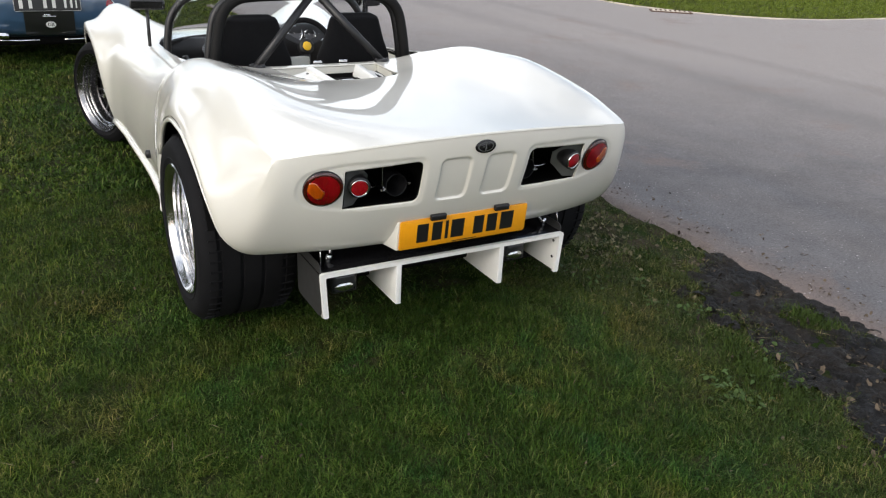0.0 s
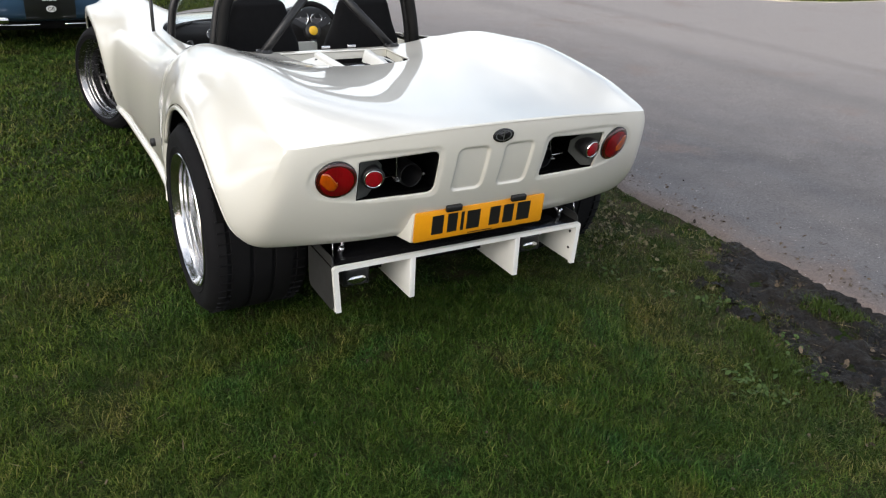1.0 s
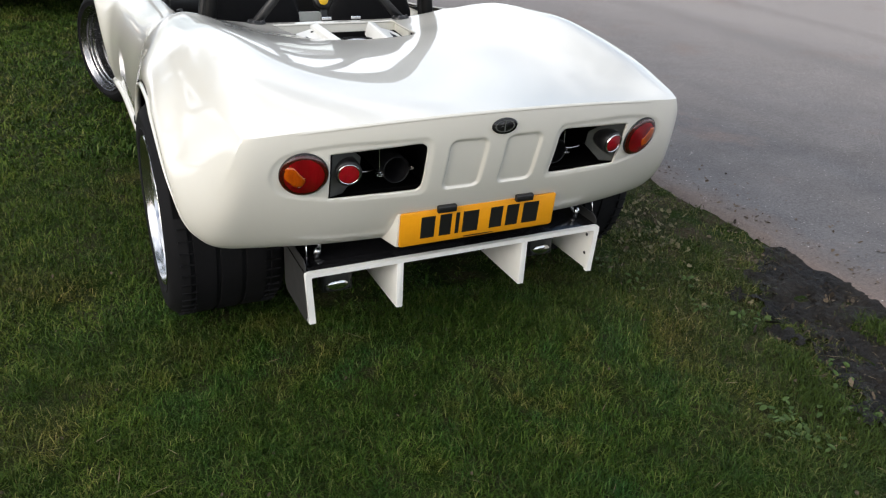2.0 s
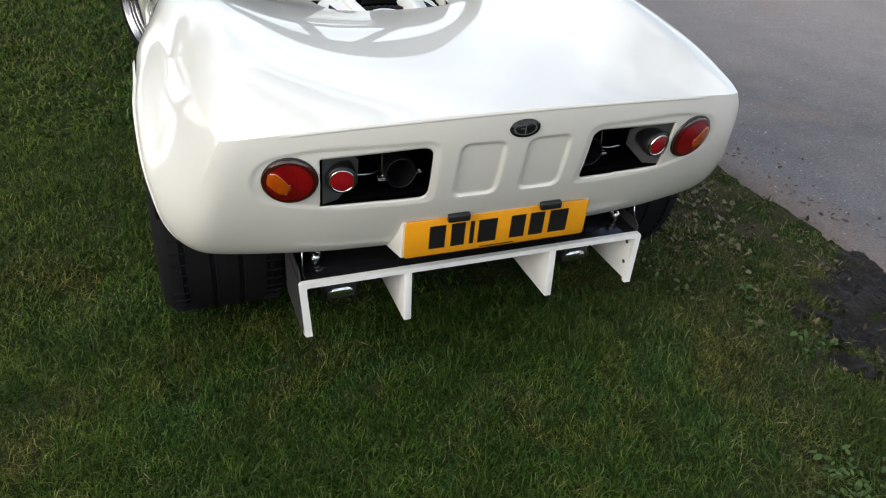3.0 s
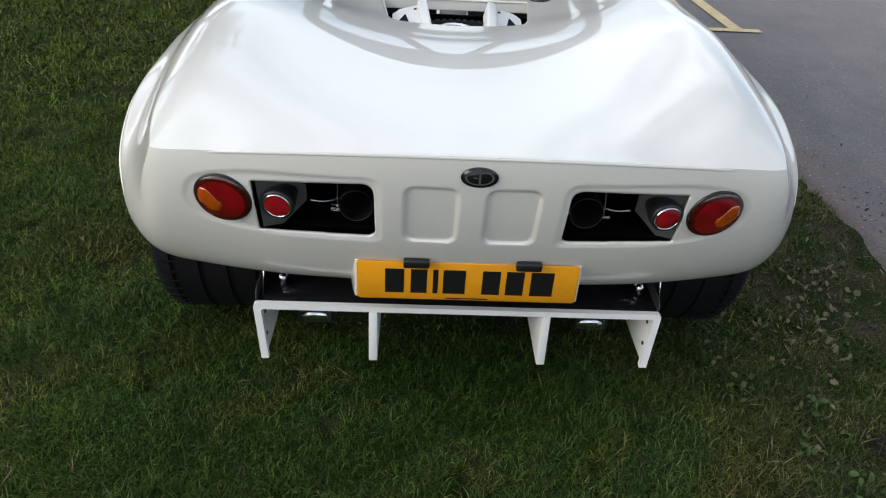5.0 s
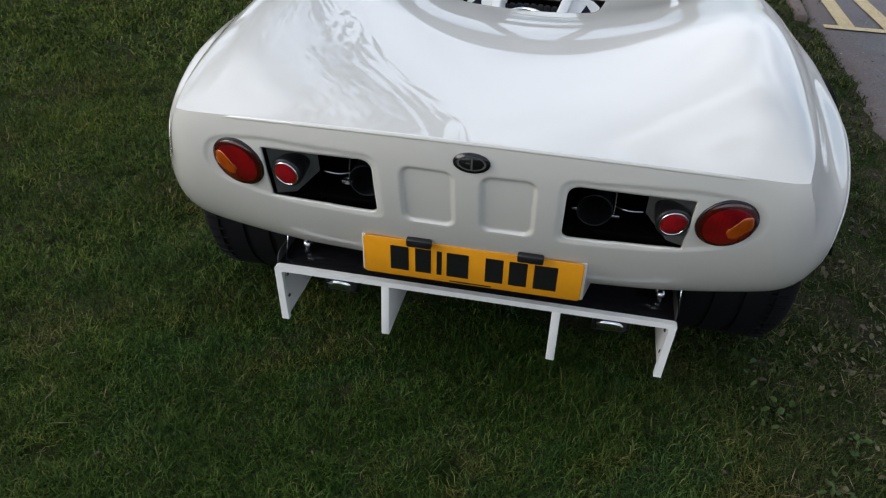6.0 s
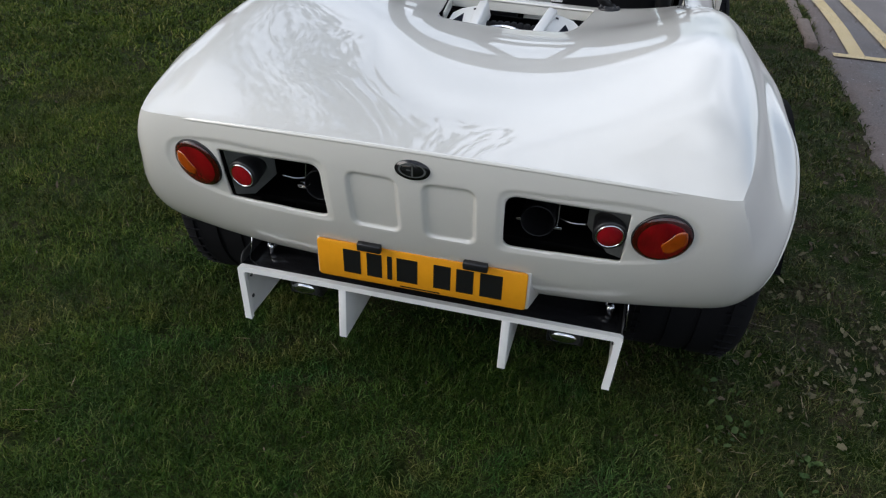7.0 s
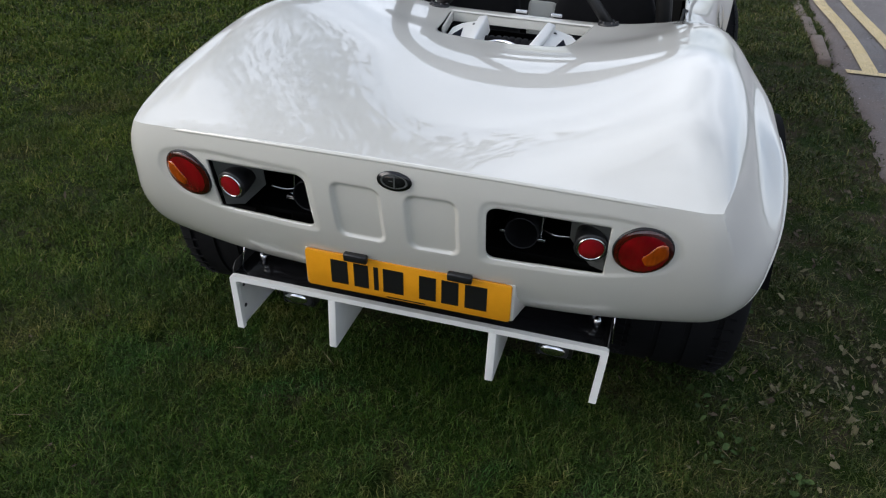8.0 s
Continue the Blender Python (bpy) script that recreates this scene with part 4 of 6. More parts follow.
def build_diffuser():
    bm = bmesh.new()
    box(bm, (-DIFF_X + 0.004, DIFF_Y + 0.004, DIFF_TOP - 0.013), (DIFF_X - 0.004, 0.52, DIFF_TOP - 0.001), 0.003)
    bmesh.ops.translate(bm, verts=bm.verts, vec=(-0.010, 0, 0))
    diff = part("diffuser", bm, GLOSS_BLACK, CAR, "black rear diffuser tray with white edging and fins")
    # white edging: one frame of bar and two end posts
    t, r = 0.0155, 0.010
    path = [(-1, DIFF_LOW, 0), (-1, DIFF_TOP - r, 0)] + [(-1, 0, k) for k in range(1, 6)] + [(1, 0, k) for k in range(5, 0, -1)] + [(1, DIFF_TOP - r, 0), (1, DIFF_LOW, 0)]
    bm = bmesh.new()
    rings = []
    for side, z, k in path:
        if k == 0:
            slant = 0.010 if z < 0.25 else 0.0
            o, i = (side * (DIFF_X - slant), z), (side * (DIFF_X - 0.019 - slant), z if z < 0.25 else DIFF_TOP - t - 0.006)
        else:
            a = radians(90 * k / 5)
            o = (side * (DIFF_X - r + r * math.cos(a)), DIFF_TOP - r + r * math.sin(a))
            i = (side * (DIFF_X - 0.025 + 0.006 * math.cos(a)), DIFF_TOP - t - 0.006 + 0.006 * math.sin(a))
        rings.append([bm.verts.new((p[0] - 0.010, y, p[1])) for p, y in ((o, DIFF_Y), (i, DIFF_Y), (i, DIFF_Y + 0.016), (o, DIFF_Y + 0.016))])
    for p, q in zip(rings, rings[1:]):
        for k in range(4):
            bm.faces.new((p[k], p[(k + 1) % 4], q[(k + 1) % 4], q[k]))
    bm.faces.new(rings[0])
    bm.faces.new(rings[-1][::-1])
    bmesh.ops.recalc_face_normals(bm, faces=bm.faces)
    part("edging", bm, WHITE_TRIM, diff, "white edging bar with two end posts", sharp=30)
    for x in (-0.2255, 0.2115):
        bm = bmesh.new()
        box(bm, (x - 0.011, DIFF_Y, DIFF_LOW), (x + 0.011, DIFF_Y + 0.30, DIFF_TOP - t), 0.003)
        part("fin", bm, WHITE_TRIM, diff, "white vertical fin", sharp=30)
    for s in (-1, 1):
        bm = bmesh.new()
        box(bm, (s * (DIFF_X - 0.020) - 0.010, DIFF_Y + 0.012, DIFF_LOW), (s * (DIFF_X - 0.010) - 0.010, DIFF_Y + 0.245, DIFF_TOP - 0.012), 0.002)
        end = part("end_plate", bm, WHITE_TRIM, diff, "white end plate")
        bm = bmesh.new()
        x = s * (DIFF_X - 0.004) - 0.010
        prism(bm, round_rect(DIFF_Y + 0.014, DIFF_LOW, DIFF_Y + 0.25, DIFF_TOP + 0.03, 0.025), Matrix(((0, 0, s, x), (s * s, 0, 0, 0), (0, 1, 0, 0), (0, 0, 0, 1))), 0.003)
        bmesh.ops.recalc_face_normals(bm, faces=bm.faces)
        part("outer_cover", bm, GREY_DULL, end, "dull grey outer face of the end plate", smooth=False)
        for z in (0.245, 0.315):
            bm = bmesh.new()
            lathe(bm, [(0.0, 0.003), (0.003, 0.003), (0.006, 0.001), (0.006, -0.004)], Matrix.Translation((s * (DIFF_X - 0.021) - 0.010, DIFF_Y + 0.035, z)) @ Matrix.Rotation(radians(-90 * s), 4, "Y"), 12)
            part("bolt", bm, GUNMETAL, end)
        # reversing lamp under the tray
        bm = bmesh.new()
        box(bm, (s * 0.372 - 0.062, 0.195, 0.210), (s * 0.372 + 0.038, 0.255, DIFF_TOP - 0.014), 0.006)
        lamp = part("reversing_lamp", bm, BLACK_TRIM, diff, "small clear reversing lamp under the tray")
        bm = bmesh.new()
        box(bm, (s * 0.372 - 0.056, 0.184, 0.214), (s * 0.372 + 0.032, 0.215, 0.288), 0.014, segments=4)
        lens = part("lens", bm, CLEAR_LENS, lamp, "clear ribbed lens")
        # chrome disc added to stand for the glint on the lens
        bm = bmesh.new()
        m = Matrix.Translation((s * 0.372 - 0.014, 0.1845, 0.240)) @ Matrix.Rotation(radians(90), 4, "X") @ Matrix.Diagonal((1.9, 0.95, 1.0, 1.0))
        lathe(bm, [(0.020, -0.003), (0.016, 0.002), (0.009, 0.005), (0.0005, 0.006)], m, 20)
        part("reflector", bm, CHROME, lens, "chrome disc added for the bright glint on the lens")
        # stay with an eye bolt on the tray
        bm = bmesh.new()
        tube(bm, [(s * 0.462, 0.155, DIFF_TOP), (s * 0.462, 0.16, 0.385)], 0.009, 10)
        tube(bm, [(s * 0.452, 0.160, 0.385), (s * 0.436, 0.205, 0.44)], 0.006, 10)
        lathe(bm, [(0.005, -0.008), (0.013, -0.008), (0.013, 0.008), (0.005, 0.008)], Matrix.Translation((s * 0.460, 0.155, 0.384)) @ Matrix.Rotation(radians(90), 4, "Y"), 14)
        part("stay", bm, ALLOY, diff, "short metal stay with an eye bolt")
        bm = bmesh.new()
        tube(bm, [(s * 0.506, 0.11, DIFF_TOP - 0.005), (s * 0.500, 0.13, 0.45)], 0.0018, 6)
        part("stay_wire", bm, ALLOY, diff)


build_diffuser()

# ---- wheels ----
def build_wheel(name, centre, radius, width, rim_r, side, steer=0.0, label=""):
    """A wheel; its z axis points out of the car. Tyre with grooves, polished rim, dark spider, knock-off hub."""
    m = Matrix.Translation(centre) @ Matrix.Rotation(radians(steer), 4, "Z") @ Matrix.Rotation(radians(90 * side), 4, "Y")
    h = width / 2
    bm = bmesh.new()
    crown = [(radius - 0.020, h - 0.006), (radius - 0.006, h - 0.022)]
    grooves = []
    for k in (-0.33, -0.11, 0.11, 0.33):
        a = -k * width
        grooves += [(radius, a + 0.008), (radius - 0.007, a + 0.0065), (radius - 0.007, a - 0.0065), (radius, a - 0.008)]
    back = [(radius - 0.006, -h + 0.022), (radius - 0.020, -h + 0.006), (radius - 0.05, -h - 0.004), (rim_r, -h + 0.02)]
    face = [(rim_r - 0.006, h - 0.012), (rim_r + 0.004, h - 0.004), (rim_r + 0.02, h + 0.004), (rim_r + 0.024, h + 0.0065), (rim_r + 0.028, h + 0.004), (radius - 0.045, h + 0.008), (radius - 0.030, h + 0.003)]
    lathe(bm, face + crown + grooves + back, m, 88)
    wheel = part("wheel", bm, RUBBER, CAR, label, sharp=30)
    wheel.name = name
    # cross grooves as fine blocks along the shoulder
    bm = bmesh.new()
    for k in range(56):
        turn = m @ Matrix.Rotation(2 * math.pi * k / 56, 4, "Z")
        for lo, hi in (((radius - 0.006, -0.0025, h - 0.075), (radius + 0.0012, 0.0025, h - 0.024)), ((radius - 0.006, 0.012, -h + 0.024), (radius + 0.0012, 0.017, -h + 0.075))):
            box(bm, lo, hi, 0, turn)
    tagged(part("tread_ribs", bm, RUBBER, wheel, smooth=False), kind="stuff")
    bm = bmesh.new()
    dish = min(0.13, width * 0.42)
    lathe(bm, [(rim_r - 0.012, h - 0.012), (rim_r - 0.004, h + 0.002), (rim_r, h + 0.005), (rim_r + 0.003, h + 0.001), (rim_r + 0.001, h - 0.012)][::-1]
          + [(rim_r - 0.022, h - 0.022), (rim_r - 0.028, h - dish * 0.55), (rim_r - 0.040, h - dish * 0.62), (rim_r - 0.046, h - dish), (rim_r - 0.062, h - dish - 0.004), (rim_r - 0.062, h - dish - 0.02)], m, 88)
    part("rim", bm, ALLOY if width > 0.3 else DIMMED_ALLOY, wheel, "deep polished alloy rim" if width > 0.3 else "stepped polished rim, the dark arch's reflection put into its grey", sharp=30)
    for q in (0.010, 0.030, 0.046):
        bm = bmesh.new()
        tube(bm, [m @ Vector(((rim_r - q) * math.cos(k * 0.1309), (rim_r - q) * math.sin(k * 0.1309), h - 0.008 - q * 0.9)) for k in range(49)], 0.0032, 8, 1)
        part("rim_bead", bm, CHROME, wheel, "bright bead round the rim")
    bm = bmesh.new()
    lathe(bm, [(0.001, -h + 0.05), (rim_r - 0.06, -h + 0.05)], m, 40)
    part("brake_disc", bm, CAVITY, wheel)
    bm = bmesh.new()
    lathe(bm, [(rim_r - 0.062, h - dish - 0.02), (rim_r - 0.064, -h + 0.03)], m, 64)
    part("barrel", bm, GUNMETAL, wheel, "dark inner barrel of the wheel")
    for k in range(8):
        turn = m @ Matrix.Rotation(2 * math.pi * (k + 0.3) / 8, 4, "Z")
        bm = bmesh.new()
        for off in (-1, 1):
            a, b = Vector((0.045, 0.010 * off, h - dish - 0.01)), Vector((rim_r - 0.052, 0.024 * off, h - dish - 0.012))
            along = (b - a)
            box(bm, (0, -0.007, -0.012), (along.length, 0.007, 0.006), 0.003, turn @ Matrix.Translation(a) @ Matrix.Rotation(math.atan2(along.y, along.x), 4, "Z"))
        part("spoke", bm, GUNMETAL, wheel)
    bm = bmesh.new()
    lathe(bm, [(0.066, h - dish - 0.03), (0.066, h - dish), (0.052, h - dish + 0.008), (0.032, h - dish + 0.012), (0.030, h - dish + 0.035), (0.022, h - dish + 0.042), (0.001, h - dish + 0.044)], m, 32)
    part("hub", bm, GUNMETAL, wheel, "dark wheel hub")
    bm = bmesh.new()
    lathe(bm, [(0.024, h - dish + 0.036), (0.026, h - dish + 0.045), (0.018, h - dish + 0.055), (0.001, h - dish + 0.057)], m, 24)
    for k in range(3):
        box(bm, (0.012, -0.010, h - dish + 0.036), (0.058, 0.010, h - dish + 0.050), 0.003, m @ Matrix.Rotation(2 * math.pi * k / 3 + 0.4, 4, "Z"))
    part("spinner", bm, CHROME, wheel, "three-eared knock-off spinner")
    return wheel


REAR_Y, FRONT_Y = 0.678, 3.28
for side in (-1, 1):
    build_wheel("rear_wheel", (side * 0.672 - 0.008 - (0.006 if side > 0 else 0), REAR_Y, 0.352), 0.356, 0.355, 0.248, side, label="wide rear wheel with black tyre and polished rim")
    build_wheel("front_wheel", (side * 0.715 - (0.04 if side > 0 else 0), FRONT_Y, 0.315), 0.318, 0.235, 0.246, side, steer=22, label="front wheel turned to full lock with polished rim")


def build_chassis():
    # near-black boxes block the view through; the rear panel is added for shade
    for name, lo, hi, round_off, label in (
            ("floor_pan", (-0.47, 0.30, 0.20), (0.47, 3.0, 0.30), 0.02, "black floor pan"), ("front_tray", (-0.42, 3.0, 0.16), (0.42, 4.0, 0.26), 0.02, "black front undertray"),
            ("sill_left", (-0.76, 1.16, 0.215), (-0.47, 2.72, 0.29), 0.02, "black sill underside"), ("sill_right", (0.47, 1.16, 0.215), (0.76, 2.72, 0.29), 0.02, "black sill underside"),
            ("rear_blank_panel", (-0.47, 0.34, 0.30), (0.47, 0.40, 0.60), 0.01, "added near-black panel for the shade behind the tail"),
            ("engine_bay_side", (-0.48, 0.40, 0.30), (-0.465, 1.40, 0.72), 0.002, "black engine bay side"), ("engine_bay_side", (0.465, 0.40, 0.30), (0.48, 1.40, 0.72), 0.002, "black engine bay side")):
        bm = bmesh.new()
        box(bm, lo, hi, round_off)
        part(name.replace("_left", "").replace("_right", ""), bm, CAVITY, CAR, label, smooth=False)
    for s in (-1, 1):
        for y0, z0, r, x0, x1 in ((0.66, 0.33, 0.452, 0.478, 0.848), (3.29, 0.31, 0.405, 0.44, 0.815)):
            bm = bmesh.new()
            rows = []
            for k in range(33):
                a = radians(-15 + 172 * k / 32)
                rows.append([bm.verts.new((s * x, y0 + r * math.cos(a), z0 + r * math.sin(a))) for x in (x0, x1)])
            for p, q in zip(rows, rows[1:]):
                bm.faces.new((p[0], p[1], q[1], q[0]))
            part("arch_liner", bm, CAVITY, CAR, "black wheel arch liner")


build_chassis()

# ---- cockpit, roll cage, vent ----
def build_vent():
    bm = bmesh.new()
    box(bm, (-0.262, 1.3465, 0.764), (0.262, 1.356, 0.8005), 0.002)
    for s in (-1, 1):
        box(bm, (-0.004, 0.0, 0.764), (0.004, 0.22, 0.7995), 0.002, Matrix.Translation((s * 0.241, 1.128, 0)) @ Matrix.Rotation(radians(-s * 6.5), 4, "Z"))
    part("bulkhead", bm, CREAM, CAR, "cream bulkhead panel behind the seats", smooth=False)
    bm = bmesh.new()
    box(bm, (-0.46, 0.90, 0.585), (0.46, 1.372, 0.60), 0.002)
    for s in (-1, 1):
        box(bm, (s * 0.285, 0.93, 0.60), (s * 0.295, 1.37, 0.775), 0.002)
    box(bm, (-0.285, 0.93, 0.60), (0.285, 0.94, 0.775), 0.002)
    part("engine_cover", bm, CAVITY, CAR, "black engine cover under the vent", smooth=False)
    navy = simple("dark_blue_duct", (0.005, 0.007, 0.014), 0.55, grain=20, vary=0.3, gloss=0.06)
    for s in (-1, 1):
        # duct plate beside the opening, with a dark window, and a raised blade along its inner edge
        bm = bmesh.new()
        turn = Matrix.Translation((s * 0.176 - 0.004, 1.115, 0.786)) @ Matrix.Rotation(radians(-s * 4), 4, "Z") @ Matrix.Rotation(radians(3), 4, "X") @ Matrix.Rotation(radians(s * 14), 4, "Y")
        out = [(-0.075, -0.134), (0.028, -0.134), (0.046, -0.08), (0.040, 0.09), (0.012, 0.125), (-0.075, 0.125)]
        prism(bm, [(x * s, y) for x, y in (out if s > 0 else out[::-1])], turn, 0.005)
        plate = part("duct_plate", bm, WHITE_TRIM, CAR, "white plate beside the vent with a dark window", smooth=False)
        bm = bmesh.new()
        win = [(-0.022, -0.1335), (0.0275, -0.1335), (0.0445, -0.080), (0.030, -0.015), (-0.004, 0.060)]
        prism(bm, [(x * s, y) for x, y in (win if s > 0 else win[::-1])], turn @ Matrix.Translation((0, 0, 0.002)), 0.004)
        part("duct_window", bm, navy, plate, "dark glossy window", smooth=False)
        bm = bmesh.new()
        box(bm, (s * -0.084, -0.134, -0.045), (s * -0.050, 0.128, 0.016), 0.007, turn, segments=3)
        part("blade", bm, WHITE_TRIM, plate, "raised white blade")
        for y in (-0.115, 0.085):
            bm = bmesh.new()
            lathe(bm, [(0.006, 0.0), (0.005, 0.003), (0.0005, 0.004)], turn @ Matrix.Translation((s * -0.040, y, 0.001)), 10)
            part("rivet", bm, GUNMETAL, plate)
    bm = bmesh.new()
    for k in range(9):
        x = -0.095 + 0.0235 * k
        lathe(bm, [(0.044, -0.012), (0.050, -0.006), (0.050, 0.006), (0.044, 0.012)], Matrix.Translation((x, 1.150, 0.736 - 0.6 * (x - 0.0) ** 2)) @ Matrix.Rotation(radians(90), 4, "Y"), 20)
    part("intake_hose", bm, RUBBER, CAR, "black ribbed intake hose")
    bm = bmesh.new()
    tube(bm, [(-0.085, 1.055, 0.778), (-0.04, 1.062, 0.791), (0.0, 1.052, 0.795), (0.04, 1.030, 0.790), (0.090, 0.985, 0.776)], 0.0065, 10)
    part("intake_rim", bm, ALLOY, CAR, "bright curved metal rim")
    for x in (-0.33, -0.02, 0.11, 0.30):
        bm = bmesh.new()
        box(bm, (x - 0.022, 1.408, 0.802), (x + 0.022, 1.416, 0.816), 0.003)
        part("rim_catch", bm, ALLOY, CAR, "small bright catch on the cockpit rim")


build_vent()


def build_cage():
    # main hoop with foam sleeves
    bm = bmesh.new()
    side = [(0.488, 0.66), (0.486, 0.80), (0.466, 0.94), (0.440, 1.03), (0.385, 1.085), (0.29, 1.105)]
    hoop = [(-x, 1.50, z) for x, z in side] + [(0, 1.50, 1.11)] + [(x, 1.50, z) for x, z in side[::-1]]
    tube(bm, hoop, 0.026, 16, 8)
    cage = part("roll_cage", bm, PADDING, CAR, "black padded roll cage with two hoops and braces")
    bm = bmesh.new()
    inner = [(-x - 0.012, 1.585, z - 0.012) for x, z in side] + [(0, 1.585, 1.098)] + [(x + 0.012, 1.585, z - 0.012) for x, z in side[::-1]]
    tube(bm, inner, 0.020, 14, 8)
    part("second_hoop", bm, BLACK_TRIM, cage, "black painted inner hoop")
    for s in (-1, 1):
        bm = bmesh.new()
        tube(bm, [(s * 0.314 - 0.012, 1.385, 0.806), (s * 0.03, 1.49, 1.095)], 0.019, 14, 1)
        part("brace", bm, BLACK_TRIM, cage, "black diagonal brace")
        bm = bmesh.new()
        m = Matrix.Translation((s * 0.314 - 0.012, 1.378, 0.806)) @ Matrix.Rotation(radians(-3), 4, "X")
        lathe(bm, [(0.001, -0.01), (0.038, -0.01), (0.038, 0.005), (0.035, 0.008), (0.02, 0.012), (0.001, 0.013)], m, 28)
        foot = part("foot_plate", bm, BLACK_TRIM, cage, "round black foot plate")
        for k in range(6):
            bm = bmesh.new()
            lathe(bm, [(0.006, 0.004), (0.006, 0.011), (0.004, 0.013), (0.0005, 0.013)], m @ Matrix.Translation((0.029 * math.cos(k * 1.047), 0.029 * math.sin(k * 1.047), 0.002)), 8)
            part("bolt", bm, GUNMETAL, foot)
    bm = bmesh.new()
    front = [(0.565, 0.74), (0.556, 0.82), (0.540, 0.90), (0.505, 0.965), (0.445, 1.015), (0.33, 1.05)]
    tube(bm, [(-x, 2.20, z) for x, z in front] + [(0, 2.20, 1.062)] + [(x, 2.20, z) for x, z in front[::-1]], 0.020, 14, 8)
    part("screen_hoop", bm, BLACK_TRIM, cage, "black hoop carrying the windscreen")


build_cage()


def build_seat(s):
    x0 = 0.268 * s
    prof = spline((0.40, 0.205), (0.62, 0.205), (0.78, 0.198), (0.86, 0.165), (0.94, 0.140), (0.985, 0.122), (1.003, 0.085))
    bm = bmesh.new()
    rows = []
    zs = np.r_[np.linspace(0.42, 0.95, 14), np.linspace(0.96, 1.003, 7)]
    for z in zs:
        h = float(prof(z))
        lean = 1.60 + 0.05 * (1.0 - z)
        depth = 0.045 if z < 0.98 else 0.045 * max(0.3, (1.006 - z) / 0.026)
        ring = []
        for k in range(28):
            a = 2 * math.pi * k / 28
            c, d = math.cos(a), math.sin(a)
            ring.append(bm.verts.new((x0 + h * abs(c) ** 0.55 * math.copysign(1, c), lean + 0.045 + depth * abs(d) ** 0.7 * math.copysign(1, d), z)))
        rows.append(ring)
    for p, q in zip(rows, rows[1:]):
        for k in range(28):
            bm.faces.new((p[k], p[(k + 1) % 28], q[(k + 1) % 28], q[k]))
    bm.faces.new(rows[-1])
    bm.faces.new(rows[0][::-1])
    seat = part("seat", bm, SEAT_CLOTH, CAR, "black high-backed bucket seat")
    bm = bmesh.new()
    box(bm, (x0 - 0.2, 1.66, 0.36), (x0 + 0.2, 2.10, 0.46), 0.04, segments=3)
    part("seat_cushion", bm, SEAT_CLOTH, seat)


for side in (-1, 1):
    build_seat(side)


def build_interior():
    bm = bmesh.new()
    box(bm, (-0.575, 1.40, 0.29), (0.575, 2.75, 0.31), 0.002)
    box(bm, (-0.50, 1.445, 0.31), (0.50, 1.46, 0.72), 0.002)
    part("cockpit_floor", bm, CAVITY, CAR, "black cockpit floor and rear wall", smooth=False)
    for s in (-1, 1):
        bm = bmesh.new()
        box(bm, (s * 0.585, 1.44, 0.31), (s * 0.600, 2.46, 0.742), 0.003)
        door = part("door_inner", bm, CREAM, CAR, "cream inner door panel")
        bm = bmesh.new()
        tube(bm, [(s * 0.565, 1.66, 0.775), (s * 0.555, 1.70, 0.755), (s * 0.56, 1.75, 0.80), (s * 0.57, 1.78, 0.79)], 0.007, 8, 1)
        part("door_latch", bm, BLACK_TRIM, door, "black bent door latch")
        bm = bmesh.new()
        edge = [(s * 0.577, 1.50, 0.790), (s * 0.577, 1.8, 0.771), (s * 0.577, 2.1, 0.758), (s * 0.575, 2.38, 0.752), (s * 0.52, 2.52, 0.747), (s * 0.43, 2.62, 0.742)]
        tube(bm, edge, 0.007, 10, 4)
        part("rim_trim", bm, CHROME, CAR, "bright cockpit edge trim")
    bm = bmesh.new()
    box(bm, (-0.085, 1.52, 0.31), (0.085, 2.55, 0.60), 0.03)
    box(bm, (-0.050, 1.74, 0.56), (0.060, 1.752, 0.775), 0.012)
    part("centre_tunnel", bm, CREAM, CAR, "cream centre tunnel and panel between the seats")
    # dashboard with hooded binnacle
    bm = bmesh.new()
    rows = []
    for i in range(25):
        x = -0.56 + 1.12 * i / 24
        hood = 0.015 + 0.070 * math.exp(-((x - 0.27) / 0.17) ** 4)
        rows.append([bm.verts.new(p) for p in ((x, 2.48, 0.50), (x, 2.46, 0.66), (x, 2.44, 0.735 + hood), (x, 2.50, 0.752 + hood), (x, 2.66, 0.735))])
    for p, q in zip(rows, rows[1:]):
        for k in range(4):
            bm.faces.new((p[k], q[k], q[k + 1], p[k + 1]))
    bmesh.ops.recalc_face_normals(bm, faces=bm.faces)
    dash = part("dashboard", bm, BLACK_TRIM, CAR, "black dashboard with hooded instruments")
    for x, z, r in ((0.225, 0.776, 0.047), (0.318, 0.766, 0.036), (0.385, 0.754, 0.022), (-0.30, 0.705, 0.028)):
        m = Matrix.Translation((x, 2.447, z)) @ Matrix.Rotation(radians(80), 4, "X")
        bm = bmesh.new()
        lathe(bm, [(r * 0.86, 0.0), (r * 0.90, 0.010), (r, 0.008), (r * 1.02, -0.004)], m, 32)
        dial = part("instrument", bm, CHROME, dash, "round instrument with chrome bezel")
        bm = bmesh.new()
        disc_cap(bm, r * 0.88, 0.002, m, 32)
        part("dial", bm, simple("grey_dial_face", (0.10, 0.10, 0.11), 0.3, grain=30, vary=0.2), dial, smooth=False)
        bm = bmesh.new()
        for k in range(9):
            a = radians(210 - 30 * k)
            box(bm, (r * 0.62, -0.0012, 0.0026), (r * 0.80, 0.0012, 0.0034), 0, m @ Matrix.Rotation(a, 4, "Z"))
